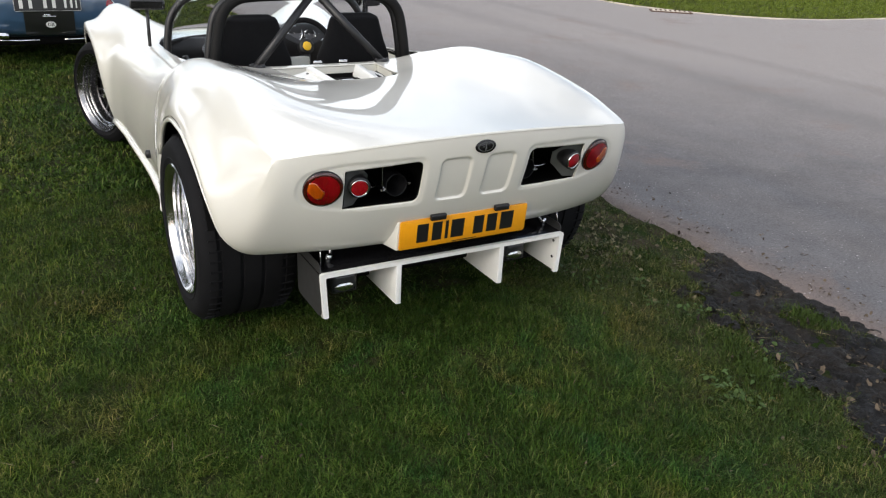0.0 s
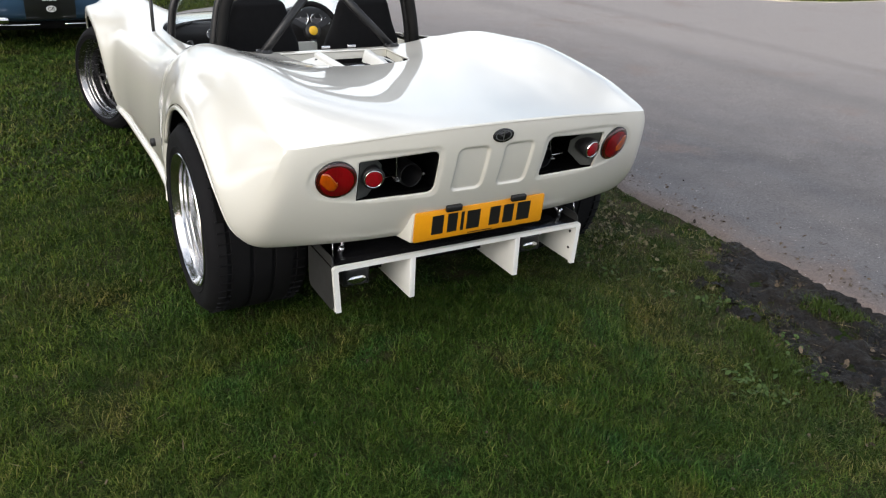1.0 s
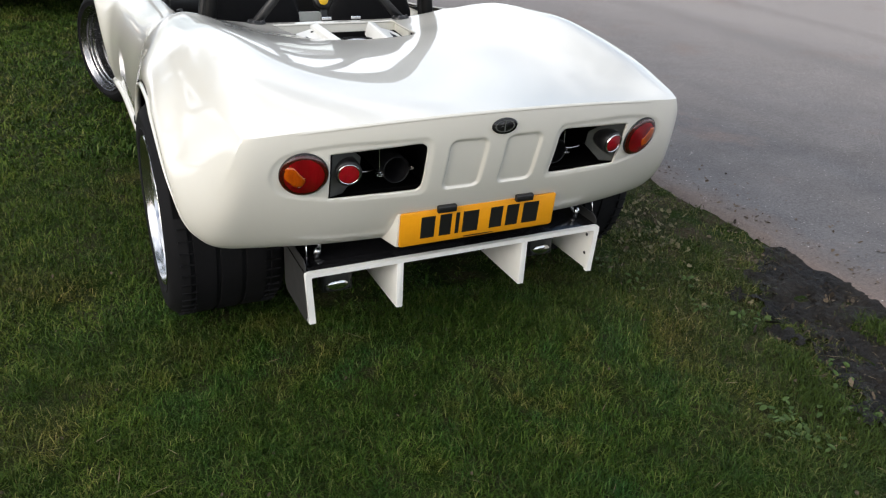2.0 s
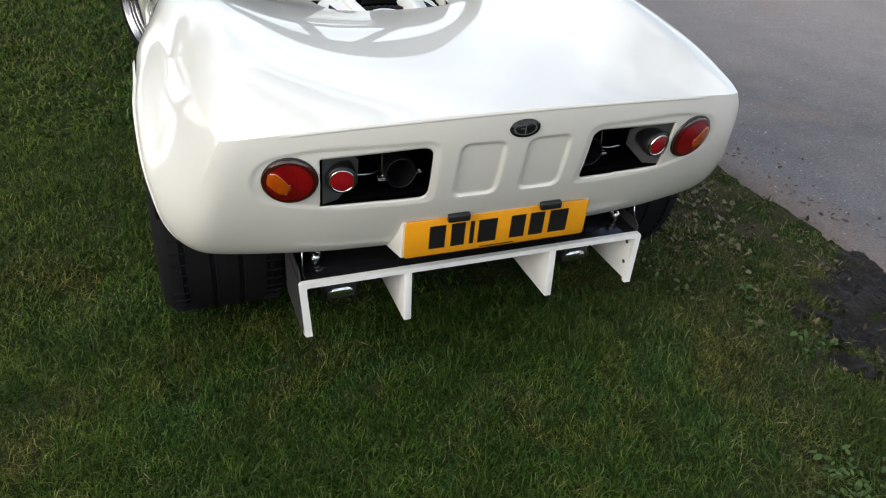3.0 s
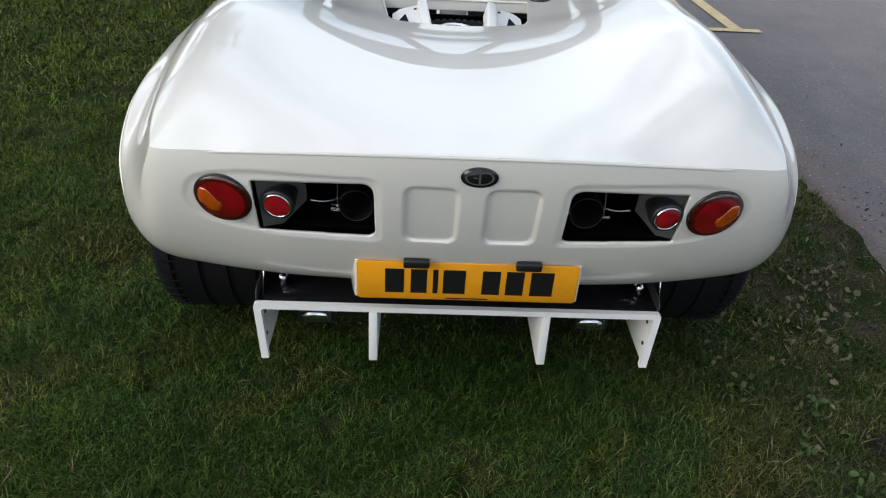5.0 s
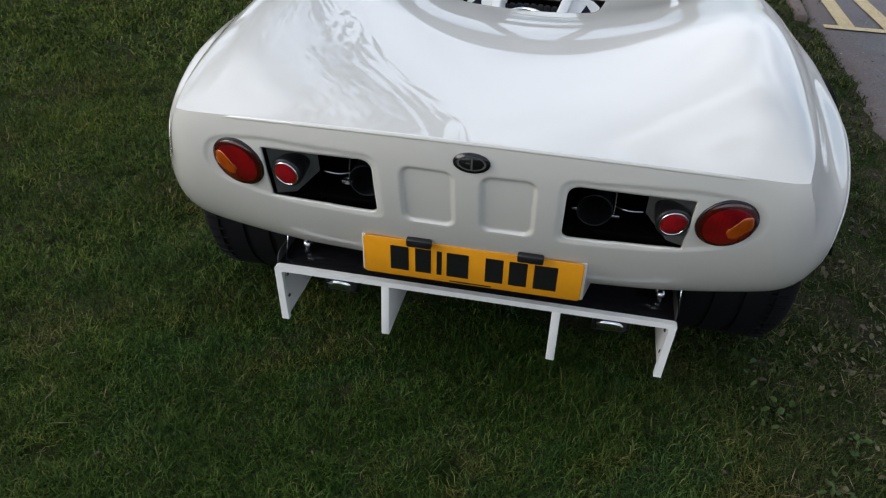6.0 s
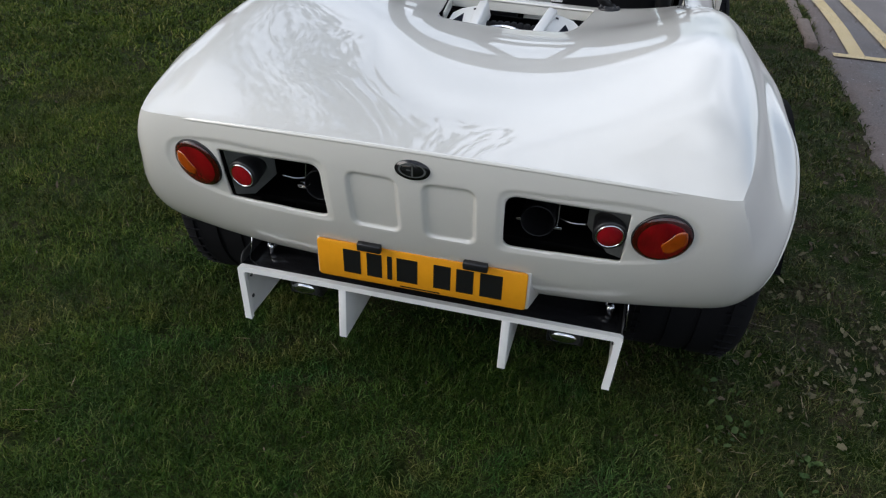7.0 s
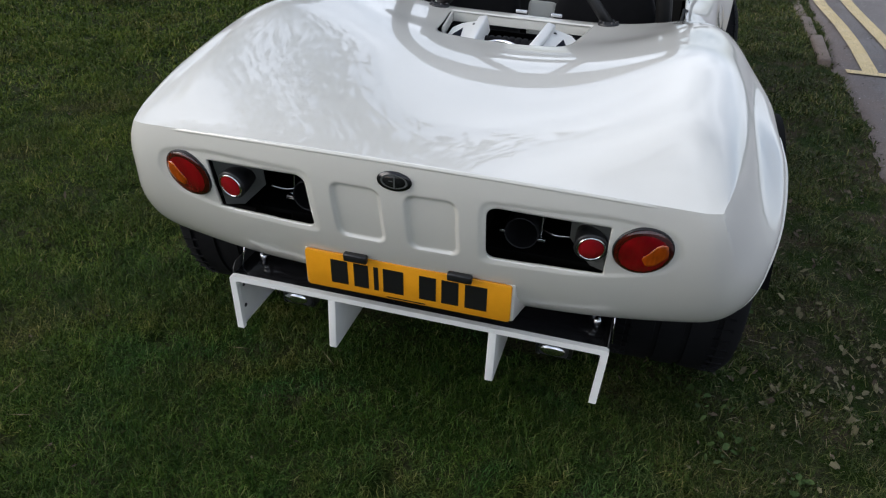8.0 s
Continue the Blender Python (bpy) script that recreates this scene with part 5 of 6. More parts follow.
        box(bm, (-0.001, -0.001, 0.003), (r * 0.6, 0.001, 0.004), 0, m @ Matrix.Rotation(radians(130), 4, "Z"))
        part("dial_marks", bm, SILVER_INK, dial, smooth=False)
    # steering wheel
    m = Matrix.Translation((0.248, 2.315, 0.722)) @ Matrix.Rotation(radians(68), 4, "X")
    bm = bmesh.new()
    ring = [m @ Vector((0.155 * math.cos(2 * math.pi * k / 40), 0.155 * math.sin(2 * math.pi * k / 40), 0.0)) for k in range(41)]
    tube(bm, ring, 0.0155, 12, 1)
    wheel = part("steering_wheel", bm, SEAT_CLOTH, CAR, "black three-spoke steering wheel with yellow boss")
    for k in range(3):
        bm = bmesh.new()
        box(bm, (0.03, -0.018, -0.006), (0.15, 0.018, 0.0), 0.004, m @ Matrix.Rotation(radians(-90 + 120 * k), 4, "Z"))
        part("spoke", bm, BLACK_TRIM, wheel)
    bm = bmesh.new()
    lathe(bm, [(0.046, -0.03), (0.046, 0.008), (0.04, 0.014), (0.001, 0.015)], m, 30)
    part("boss", bm, BLACK_TRIM, wheel)
    bm = bmesh.new()
    lathe(bm, [(0.026, 0.012), (0.026, 0.017), (0.024, 0.019), (0.001, 0.019)], m, 30)
    part("boss_badge", bm, YELLOW_BOSS, wheel, "yellow round boss badge")


build_interior()


def build_screen():
    bm = bmesh.new()
    rows = []
    for i in range(41):
        a = radians(-82 + 164 * i / 40)
        x, y = 0.565 * math.sin(a) / math.sin(radians(82)), 2.14 + 0.50 * math.cos(a)
        low = 0.748 + 0.02 * (abs(x) / 0.565) ** 2
        rows.append([bm.verts.new((x * (1 - 0.10 * k), y - 0.16 * k, low + (0.30 - 0.02 * abs(x)) * k)) for k in (0, 0.33, 0.66, 1.0)])
    for p, q in zip(rows, rows[1:]):
        for k in range(3):
            bm.faces.new((p[k], q[k], q[k + 1], p[k + 1]))
    screen = part("windscreen", bm, GLASS, CAR, "low curved clear perspex windscreen")
    screen.visible_shadow = False
    solid = screen.modifiers.new("pane", "SOLIDIFY")
    solid.thickness = 0.004
    bm = bmesh.new()
    pts = []
    for i in range(0, 41, 2):
        a = radians(-82 + 164 * i / 40)
        x, y = 0.568 * math.sin(a) / math.sin(radians(82)), 2.14 + 0.504 * math.cos(a)
        pts.append((x, y, 0.752 + 0.02 * (abs(x) / 0.565) ** 2))
    tube(bm, pts, 0.014, 8, 2)
    part("screen_seal", bm, BLACK_TRIM, screen, "black rubber seal along the foot of the screen")
    for s in (-1, 1):
        bm = bmesh.new()
        box(bm, (-0.088, -0.022, -0.027), (0.088, 0.026, 0.027), 0.018, Matrix.Translation((s * 0.628, 2.30, 0.974)) @ Matrix.Rotation(radians(s * 12), 4, "Z"), segments=3)
        mirror = part("door_mirror", bm, BLACK_TRIM, CAR, "black rectangular mirror on a dark metal stalk")
        bm = bmesh.new()
        box(bm, (-0.078, -0.026, -0.020), (0.078, -0.0215, 0.020), 0.002, Matrix.Translation((s * 0.628, 2.30, 0.974)) @ Matrix.Rotation(radians(s * 12), 4, "Z"))
        # what the glass mirrors is dark; that is put in as black
        part("mirror_glass", bm, GLOSS_BLACK, mirror, "mirror glass, its dark reflection put in as gloss black", smooth=False)
        bm = bmesh.new()
        tube(bm, [(s * 0.630, 2.32, 0.755), (s * 0.630, 2.31, 0.955)], 0.009, 12, 1)
        part("mirror_stalk", bm, GUNMETAL, mirror, "dark metal stalk")
        # round side reflector low on the flank and a panel gap on the front wing
        bm = bmesh.new()
        lathe(bm, [(0.020, -0.012), (0.020, 0.004), (0.016, 0.008), (0.001, 0.009)], Matrix.Translation((s * 0.806, 1.62, 0.372)) @ Matrix.Rotation(radians(90 * s), 4, "Y"), 24)
        part("side_cap", bm, BLACK_TRIM, CAR, "small round black cap low on the flank")


build_screen()

# ---- the blue roadster behind ----
ROADSTER = thing("roadster", (-0.885, 7.6, 0), "mid-blue open roadster with black stripes parked on grass, seen from behind", "car")


def build_roadster():
    cx = -0.885
    half = spline((5.72, 0.30), (5.76, 0.47), (5.85, 0.62), (6.05, 0.75), (6.5, 0.85), (7.2, 0.80), (8.2, 0.80), (9.0, 0.82), (9.5, 0.60), (9.62, 0.30))
    top = spline((5.72, 0.62), (5.80, 0.74), (6.0, 0.84), (6.4, 0.90), (7.2, 0.86), (8.2, 0.86), (9.0, 0.80), (9.5, 0.66), (9.62, 0.55))
    low = spline((5.72, 0.42), (5.78, 0.30), (5.90, 0.25), (6.1, 0.24), (9.3, 0.24), (9.62, 0.35))

    def at(y, a):
        h, t, b = float(half(y)), float(top(y)), float(low(y))
        c, s = math.cos(a), math.sin(a)
        x = h * math.copysign(abs(c) ** 0.55, c)
        z = (t + b) / 2 + (t - b) / 2 * math.copysign(abs(s) ** 0.6, s)
        return Vector((cx + x, y, z))

    ys = [5.72, 5.735, 5.76, 5.80, 5.85, 5.92, 6.0, 6.1, 6.25, 6.4, 6.7, 7.0, 7.4, 7.8, 8.2, 8.6, 9.0, 9.3, 9.5, 9.6, 9.62]
    bm = bmesh.new()
    n = 72
    rows = [[bm.verts.new(at(y, 2 * math.pi * k / n)) for k in range(n)] for y in ys]
    for p, q in zip(rows, rows[1:]):
        for k in range(n):
            bm.faces.new((p[k], p[(k + 1) % n], q[(k + 1) % n], q[k]))
    bm.faces.new(rows[0])
    bm.faces.new(rows[-1][::-1])
    bmesh.ops.recalc_face_normals(bm, faces=bm.faces)
    part("body", bm, BLUE_PAINT, ROADSTER, "mid-blue painted rounded body")
    # stripe down the tail, a strip laid just over the body
    bm = bmesh.new()
    strip = []
    for y, z in ((5.714, 0.40), (5.714, 0.52), (5.714, 0.62), (5.75, 0.70), (5.80, 0.75), (6.0, 0.850), (6.4, 0.909), (7.2, 0.869)):
        strip.append([bm.verts.new((cx + x, y - 0.002, z)) for x in (-0.20, -0.1, 0, 0.1, 0.20)])
    strip.insert(0, [bm.verts.new((cx + x, 5.775, 0.287)) for x in (-0.20, -0.1, 0, 0.1, 0.20)])
    for p, q in zip(strip, strip[1:]):
        for k in range(4):
            bm.faces.new((p[k], p[k + 1], q[k + 1], q[k]))
    part("stripe", bm, STRIPE_PAINT, ROADSTER, "broad black stripe down the tail")
    m = Matrix.Translation((cx, 5.700, 0.560)) @ Matrix.Rotation(radians(84), 4, "X")
    bm = bmesh.new()
    prism(bm, round_rect(-0.265, -0.058, 0.265, 0.058, 0.01), m, 0.006, 0.001)
    plate = part("number_plate", bm, SILVER_INK, ROADSTER, "black number plate with silver border and bars")
    bm = bmesh.new()
    prism(bm, round_rect(-0.262, -0.055, 0.262, 0.055, 0.008), m @ Matrix.Translation((0, 0, 0.001)), 0.0015)
    part("plate_field", bm, PLATE_BLACK, plate, smooth=False)
    for x0, x1 in ((-0.225, -0.165), (-0.150, -0.095), (-0.035, 0.020), (0.035, 0.090), (0.130, 0.170), (0.180, 0.215), (0.222, 0.245)):
        bm = bmesh.new()
        x1 = x0 + 0.5 * (x1 - x0)
        prism(bm, [(x0, -0.034), (x1, -0.034), (x1, 0.034), (x0, 0.034)], m @ Matrix.Translation((0, 0, 0.002)), 0.0008)
        part("bar", bm, SILVER_INK, plate, smooth=False)
    # emblem and country oval
    bm = bmesh.new()
    box(bm, (cx - 0.055, 5.700, 0.452), (cx + 0.055, 5.712, 0.460), 0.002)
    box(bm, (cx - 0.04, 5.700, 0.460), (cx + 0.01, 5.712, 0.474), 0.003)
    part("emblem", bm, CHROME, ROADSTER, "small bright emblem")
    m = Matrix.Translation((cx + 0.005, 5.706, 0.385)) @ Matrix.Rotation(radians(93), 4, "X")
    bm = bmesh.new()
    prism(bm, [(0.040 * math.cos(2 * math.pi * k / 36), 0.026 * math.sin(2 * math.pi * k / 36)) for k in range(36)], m, 0.012)
    oval = part("country_oval", bm, simple("white_oval", (0.62, 0.62, 0.60), 0.4, grain=60, vary=0.05), ROADSTER, "white oval plate with black letters GB", smooth=False)
    text = bpy.data.curves.new("letters", "FONT")
    text.body, text.size, text.align_x, text.align_y, text.extrude = "GB", 0.042, "CENTER", "CENTER", 0.0006
    holder = bpy.data.objects.new("letters", text)
    scene.collection.objects.link(holder)
    bpy.context.view_layer.update()
    me = bpy.data.meshes.new_from_object(holder.evaluated_get(bpy.context.evaluated_depsgraph_get()))
    bpy.data.objects.remove(holder)
    me.transform(m @ Matrix.Translation((0, 0, 0.001)))
    me.materials.clear()
    part_mesh("letters", me, INK, oval, "black letters GB", smooth=False)
    for s in (-1, 1):
        bm = bmesh.new()
        lathe(bm, [(0.050, -0.05), (0.050, 0.004), (0.046, 0.012), (0.036, 0.020), (0.001, 0.028)], Matrix.Translation((cx + s * 0.50, 5.79, 0.535)) @ Matrix.Rotation(radians(90), 4, "X"), 28)
        lamp = part("tail_lamp", bm, RED_LENS, ROADSTER, "round red tail lamp")
        bm = bmesh.new()
        lathe(bm, [(0.051, -0.02), (0.057, 0.004), (0.054, 0.010), (0.049, 0.006)], Matrix.Translation((cx + s * 0.50, 5.79, 0.535)) @ Matrix.Rotation(radians(90), 4, "X"), 28)
        part("bezel", bm, CHROME, lamp, "chrome bezel")
        bm = bmesh.new()
        tube(bm, [(cx + s * 0.34, 5.71, 0.300), (cx + s * 0.45, 5.715, 0.305), (cx + s * 0.50, 5.75, 0.305)], 0.028, 12, 4)
        part("overrider", bm, CHROME, ROADSTER, "chrome quarter bumper")
        bm = bmesh.new()
        tube(bm, [(cx + s * 0.10, 5.735, 0.252), (cx + s * 0.28, 5.735, 0.252), (cx + s * 0.42, 5.76, 0.254)], 0.007, 8, 3)
        part("valance_trim", bm, CHROME, ROADSTER, "thin bright strip under the tail")
        for y, r in ((6.55, 0.33), (8.95, 0.33)):
            mw = Matrix.Translation((cx + s * 0.74, y, r)) @ Matrix.Rotation(radians(90 * s), 4, "Y")
            bm = bmesh.new()
            lathe(bm, [(0.19, 0.105), (0.24, 0.112), (0.30, 0.105), (r, 0.08), (r, -0.08), (0.30, -0.105), (0.19, -0.10)], mw, 48)
            tyre = part("wheel", bm, RUBBER, ROADSTER, "black tyre on a grey wheel")
            bm = bmesh.new()
            lathe(bm, [(0.195, 0.108), (0.18, 0.09), (0.06, 0.06), (0.05, 0.10), (0.001, 0.105)], mw, 36)
            part("rim", bm, ALLOY, tyre)
    bm = bmesh.new()
    box(bm, (cx - 0.62, 5.85, 0.19), (cx + 0.62, 9.4, 0.30), 0.03)
    part("underside", bm, CAVITY, ROADSTER, "black underside", smooth=False)


build_roadster()

# ---- ground, road, verge ----
ROAD_EDGE, VERGE_C, VERGE_R = 1.70, (11.75, 9.9), 3.08
rng = np.random.default_rng(7)


def value_noise(x, y, size, seed):
    """Smooth noise from -1 to 1, vectorised, with features of a given size."""
    r = np.random.default_rng(seed).uniform(-1, 1, (256, 256))
    u, v = np.asarray(x) / size, np.asarray(y) / size
    i, j = np.floor(u).astype(int), np.floor(v).astype(int)
    a, b = u - i, v - j
    a, b = a * a * (3 - 2 * a), b * b * (3 - 2 * b)
    g = lambda p, q: r[p % 256, q % 256]  # noqa: E731
    return (g(i, j) * (1 - a) + g(i + 1, j) * a) * (1 - b) + (g(i, j + 1) * (1 - a) + g(i + 1, j + 1) * a) * b


def road_depth(x, y):
    """How far inside the road a place lies (negative: grass)."""
    edge = ROAD_EDGE + 0.035 * value_noise(x * 0 + 3, y, 0.35, 11) + 0.018 * value_noise(x * 0 + 9, y, 0.09, 12)
    left = x - edge
    qx, qy = VERGE_C[0] - x, VERGE_C[1] - y
    d = np.where((qx > 0) & (qy > 0), np.hypot(qx, qy), np.maximum(qx, qy)) - VERGE_R
    d = d + 0.10 * value_noise(x, y, 0.6, 13)
    return np.minimum(left, d)


def mud_zone(x, y):
    """1 on the wet mud by the road, falling to 0 round it."""
    edge = 1.08 + 0.20 * np.minimum(y, 0) + 1.5 * np.clip(y - 0.02, 0, 1) + 0.05 * value_noise(y, y * 0 + 5, 0.4, 21) + 0.05 * value_noise(y, y * 0 + 2, 0.13, 22)
    along = np.clip((0.42 - y) / 0.25, 0, 1) * np.clip((y + 2.3 + 0.3 * value_noise(x, y, 0.2, 27)) / 0.5, 0, 1)
    m = np.clip((x - edge) / 0.20 + 0.6 * value_noise(x, y, 0.09, 26) + 0.3 * value_noise(x, y, 0.03, 33), 0, 1) * along
    tuft = np.exp(-(((x - 1.52) / 0.07) ** 2 + ((y + 0.42) / 0.13) ** 2)) + np.exp(-(((x - 1.66) / 0.05) ** 2 + ((y + 0.75) / 0.2) ** 2))
    return np.clip(m - 1.3 * tuft, 0, 1)


def bare(x, y):
    """0 where grass grows thick, 1 on bare soil."""
    patch = np.clip((value_noise(x, y, 0.22, 23) + 0.45 * value_noise(x, y, 0.07, 24) + 0.18) * 2, 0, 1) * np.clip((x - 0.65) / 0.35, 0, 1) * np.clip((2.9 - np.abs(y - 1.2)) / 0.8, 0, 1)
    cross = np.exp(-(((y - 4.05 - 0.2 * (x - 1.2)) / 0.16) ** 2)) * np.clip((x - 0.95) / 0.2, 0, 1)
    fringe = np.clip((road_depth(x, y) + 0.045 + 0.05 * value_noise(x, y, 0.12, 25)) / 0.05, 0, 1) * (np.asarray(x) < 3)
    spot = 0.85 * np.clip((value_noise(x, y, 0.17, 28) + 0.35 * value_noise(x, y, 0.05, 29) - 0.62) * 3, 0, 1)
    worn = 0.62 * np.exp(-(((x + 1.0) / 0.22) ** 2 + ((y - 0.84) / 0.14) ** 2)) + 0.45 * np.exp(-(((x - 0.92) / 0.22) ** 2 + ((y - 0.35) / 0.45) ** 2))
    worn = worn * np.clip(0.6 + value_noise(x, y, 0.10, 30), 0, 1.3)
    return np.clip(np.maximum.reduce([mud_zone(x, y), (0.45 + 0.3 * (y < 0.3)) * fringe, 0.72 * patch, 0.9 * cross, spot, worn]), 0, 1)


def sheet(name, xs, ys, height, material):
    X, Y = np.meshgrid(xs, ys, indexing="ij")
    Z = height(X, Y)
    me = bpy.data.meshes.new(name)
    me.from_pydata(np.stack([X, Y, Z], -1).reshape(-1, 3).tolist(), [], grid_faces(len(xs), len(ys), 0)[:, ::-1].tolist())
    return part_mesh(name, me, material, sharp=None)


def ground_height(x, y):
    near = np.exp(-((x / 9) ** 2 + ((y - 2) / 10) ** 2))
    z = near * (0.008 * value_noise(x, y, 0.35, 31) + 0.006 * value_noise(x, y, 0.12, 32)) - 0.012
    z = z - 0.022 * bare(x, y)
    d = road_depth(x, y)
    return np.where(d > 0.02, -0.09, z - 0.02 * np.clip((d + 0.25) / 0.25, 0, 1))


far = np.array([12, 20, 40, 90, 200, 500.0])
ground = sheet("ground", np.r_[-far[::-1], np.arange(-6, -2, 0.16), np.arange(-2, 2.2, 0.035), np.arange(2.3, 12, 0.2), far[1:] + 3],
               np.r_[-far[::-1], np.arange(-6, -1.8, 0.2), np.arange(-1.8, 2.0, 0.035), np.arange(2.0, 12, 0.12), far[1:] + 3], ground_height, EARTH)
tagged(ground, "turf with worn bare patches, reaching the horizon", "ground", kind="structure")


def build_road():
    xs = np.r_[np.arange(1.58, 2.1, 0.02), np.arange(2.1, 9, 0.25), np.arange(9, 16, 0.12), 20, 40, 100, 300]
    ys = np.r_[-300, -100, -40, -15, np.arange(-8, -1.6, 0.25), np.arange(-1.6, 3, 0.03), np.arange(3, 6.5, 0.06), np.arange(6.5, 13, 0.12), 20, 50, 120, 400]
    X, Y = np.meshgrid(xs, ys, indexing="ij")
    d = road_depth(X, Y)
    Z = -0.014 + 0.004 * value_noise(X, Y, 1.5, 41) + 0.0025 * value_noise(X, Y, 0.3, 42) - 0.03 * np.clip(-d / 0.05, 0, 1) ** 1.5 + 0.01 * np.clip(X - 2, 0, 3) / 3
    f = grid_faces(len(xs), len(ys), 0)[:, ::-1]
    keep = d.reshape(-1)[f].max(1) > -0.04
    me = bpy.data.meshes.new("road")
    me.from_pydata(np.stack([X, Y, Z], -1).reshape(-1, 3).tolist(), [], f[keep].tolist())
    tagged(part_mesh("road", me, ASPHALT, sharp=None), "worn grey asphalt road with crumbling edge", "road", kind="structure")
    # mud by the edge
    xs, ys = np.arange(0.75, 1.80, 0.011), np.arange(-2.7, 0.8, 0.011)
    X, Y = np.meshgrid(xs, ys, indexing="ij")
    Z = ground_height(X, Y) + 0.008 + 0.018 * value_noise(X, Y, 0.08, 43) + 0.014 * np.abs(value_noise(X, Y, 0.035, 44)) + 0.007 * value_noise(X, Y, 0.017, 45)
    Z = -0.016 + (Z + 0.016) * np.clip(-road_depth(X, Y) / 0.09, 0, 1)
    b = mud_zone(X, Y) * (road_depth(X, Y) < 0.05)
    f = grid_faces(len(xs), len(ys), 0)[:, ::-1]
    keep = b.reshape(-1)[f].mean(1) > 0.40
    me = bpy.data.meshes.new("mud")
    me.from_pydata(np.stack([X, Y, np.where(road_depth(X, Y) > 0, -0.02, Z)], -1).reshape(-1, 3).tolist(), [], f[keep].tolist())
    tagged(part_mesh("mud", me, MUD, sharp=None), "dark wet churned mud beside the road", "mud", kind="structure")


build_road()


def road_line(name, path, width, label):
    """A painted band along a path, lying just over the asphalt."""
    bm = bmesh.new()
    rows = []
    pts = [Vector((*p, 0)) for p in path]
    for i, p in enumerate(pts):
        t = (pts[min(i + 1, len(pts) - 1)] - pts[max(i - 1, 0)]).normalized()
        n = Vector((t.y, -t.x, 0)) * width / 2
        z = -0.014 + 0.01 * min(max(p.x - 2, 0), 3) / 3 + 0.0085
        rows.append([bm.verts.new((q.x, q.y, z)) for q in (p - n, p + n)])
    for a, b in zip(rows, rows[1:]):
        bm.faces.new((a[0], a[1], b[1], b[0]))
    bmesh.ops.recalc_face_normals(bm, faces=bm.faces)
    tagged(part(name, bm, LINE_YELLOW, smooth=False), label, "road marking", kind="structure")


inner = spline((4.06, 1.845), (4.6, 1.845), (5.2, 1.825), (6.0, 1.76), (7.5, 1.70), (12, 1.70))
outer = spline((4.10, 2.13), (4.6, 2.10), (5.2, 2.06), (6.0, 2.00), (7.5, 1.94), (12, 1.94))
ys = np.linspace(4.10, 7.2, 40)
road_line("yellow_line_1", [(float(inner(y)), y) for y in ys], 0.10, "worn yellow no-parking line along the kerb")
road_line("yellow_line_2", [(float(outer(y)), y) for y in ys], 0.10, "worn yellow no-parking line, second of a pair")
road_line("yellow_line_3", [(1.69, 4.07), (2.3, 4.07)], 0.075, "short yellow line across the end of the pair")


def build_kerb():
    kerb = tagged(new("kerb"), "broken pale stone kerb sunk in the verge", "kerb", kind="structure")
    shape = bmesh.new()
    box(shape, (-0.042, 0.0, -0.12), (0.042, 0.60, 0.012), 0.016, segments=2)
    me = bpy.data.meshes.new("kerb_stone")
    shape.to_mesh(me)
    shape.free()
    me.materials.append(STONE)
    me.polygons.foreach_set("use_smooth", [True] * len(me.polygons))
    y = 4.22
    for k in range(10):
        ob = new("kerb_stone", me)
        ob.parent = kerb
        ob.matrix_basis = pose(1.575 - 0.008 * k + rng.uniform(-0.012, 0.012), y, rng.uniform(-0.022, 0.004), rng.uniform(-2, 2), rng.uniform(-5, 5), rng.uniform(-2, 2))
        y += 0.645


build_kerb()


def build_verge_edging():
    """A narrow concrete edging round the far verge."""
    cx, cy, r = VERGE_C[0], VERGE_C[1], VERGE_R - 0.02
    path = [(cx - r, y, -0.03) for y in (30.0, 22.0, 16.0, 12.0)]
    path += [(cx - r * math.cos(a), cy - r * math.sin(a), -0.03) for a in np.linspace(0, math.pi / 2, 25)]
    path += [(x, cy - r, -0.03) for x in (13.5, 17.0, 24.0, 40.0)]
    bm = bmesh.new()
    tube(bm, path, 0.038, 8, 2)
    tagged(part("verge_edging", bm, EDGING), "pale concrete edging round the far verge", "kerb", kind="structure")


build_verge_edging()


def build_grate():
    m = Matrix.Translation((8.90, 8.22, 0.0)) @ Matrix.Rotation(radians(-36), 4, "Z")
    grate = thing("drain_grate", (8.90, 8.22, -0.01), "rusty slatted iron drain grate beside the verge", "drain")
    bm = bmesh.new()
    for lo, hi in (((-0.32, -0.16, -0.02), (0.32, -0.13, 0.012)), ((-0.32, 0.13, -0.02), (0.32, 0.16, 0.012)), ((-0.35, -0.16, -0.02), (-0.32, 0.16, 0.012)), ((0.32, -0.16, -0.02), (0.35, 0.16, 0.012))):
        box(bm, lo, hi, 0.003, m)
    part("grate_frame", bm, IRON, grate, "rusty iron frame", smooth=False)
    for k in range(8):
        bm = bmesh.new()
        box(bm, (-0.30 + 0.08 * k, -0.128, -0.015), (-0.26 + 0.08 * k, 0.128, 0.014), 0.004, m)
        part("slat", bm, EDGING, grate, "worn pale iron slat", smooth=False)


build_grate()

# ---- grass, litter, trees ----
def fast_mesh(name, verts, tris):
    me = bpy.data.meshes.new(name)
    me.vertices.add(len(verts))
    me.vertices.foreach_set("co", verts.astype(np.float32).ravel())
    me.loops.add(tris.size)
    me.loops.foreach_set("vertex_index", tris.astype(np.int32).ravel())
    me.polygons.add(len(tris))
    me.polygons.foreach_set("loop_start", np.arange(0, tris.size, 3, dtype=np.int32))
    me.polygons.foreach_set("loop_total", np.full(len(tris), 3, np.int32))
    me.update(calc_edges=True)
    return me


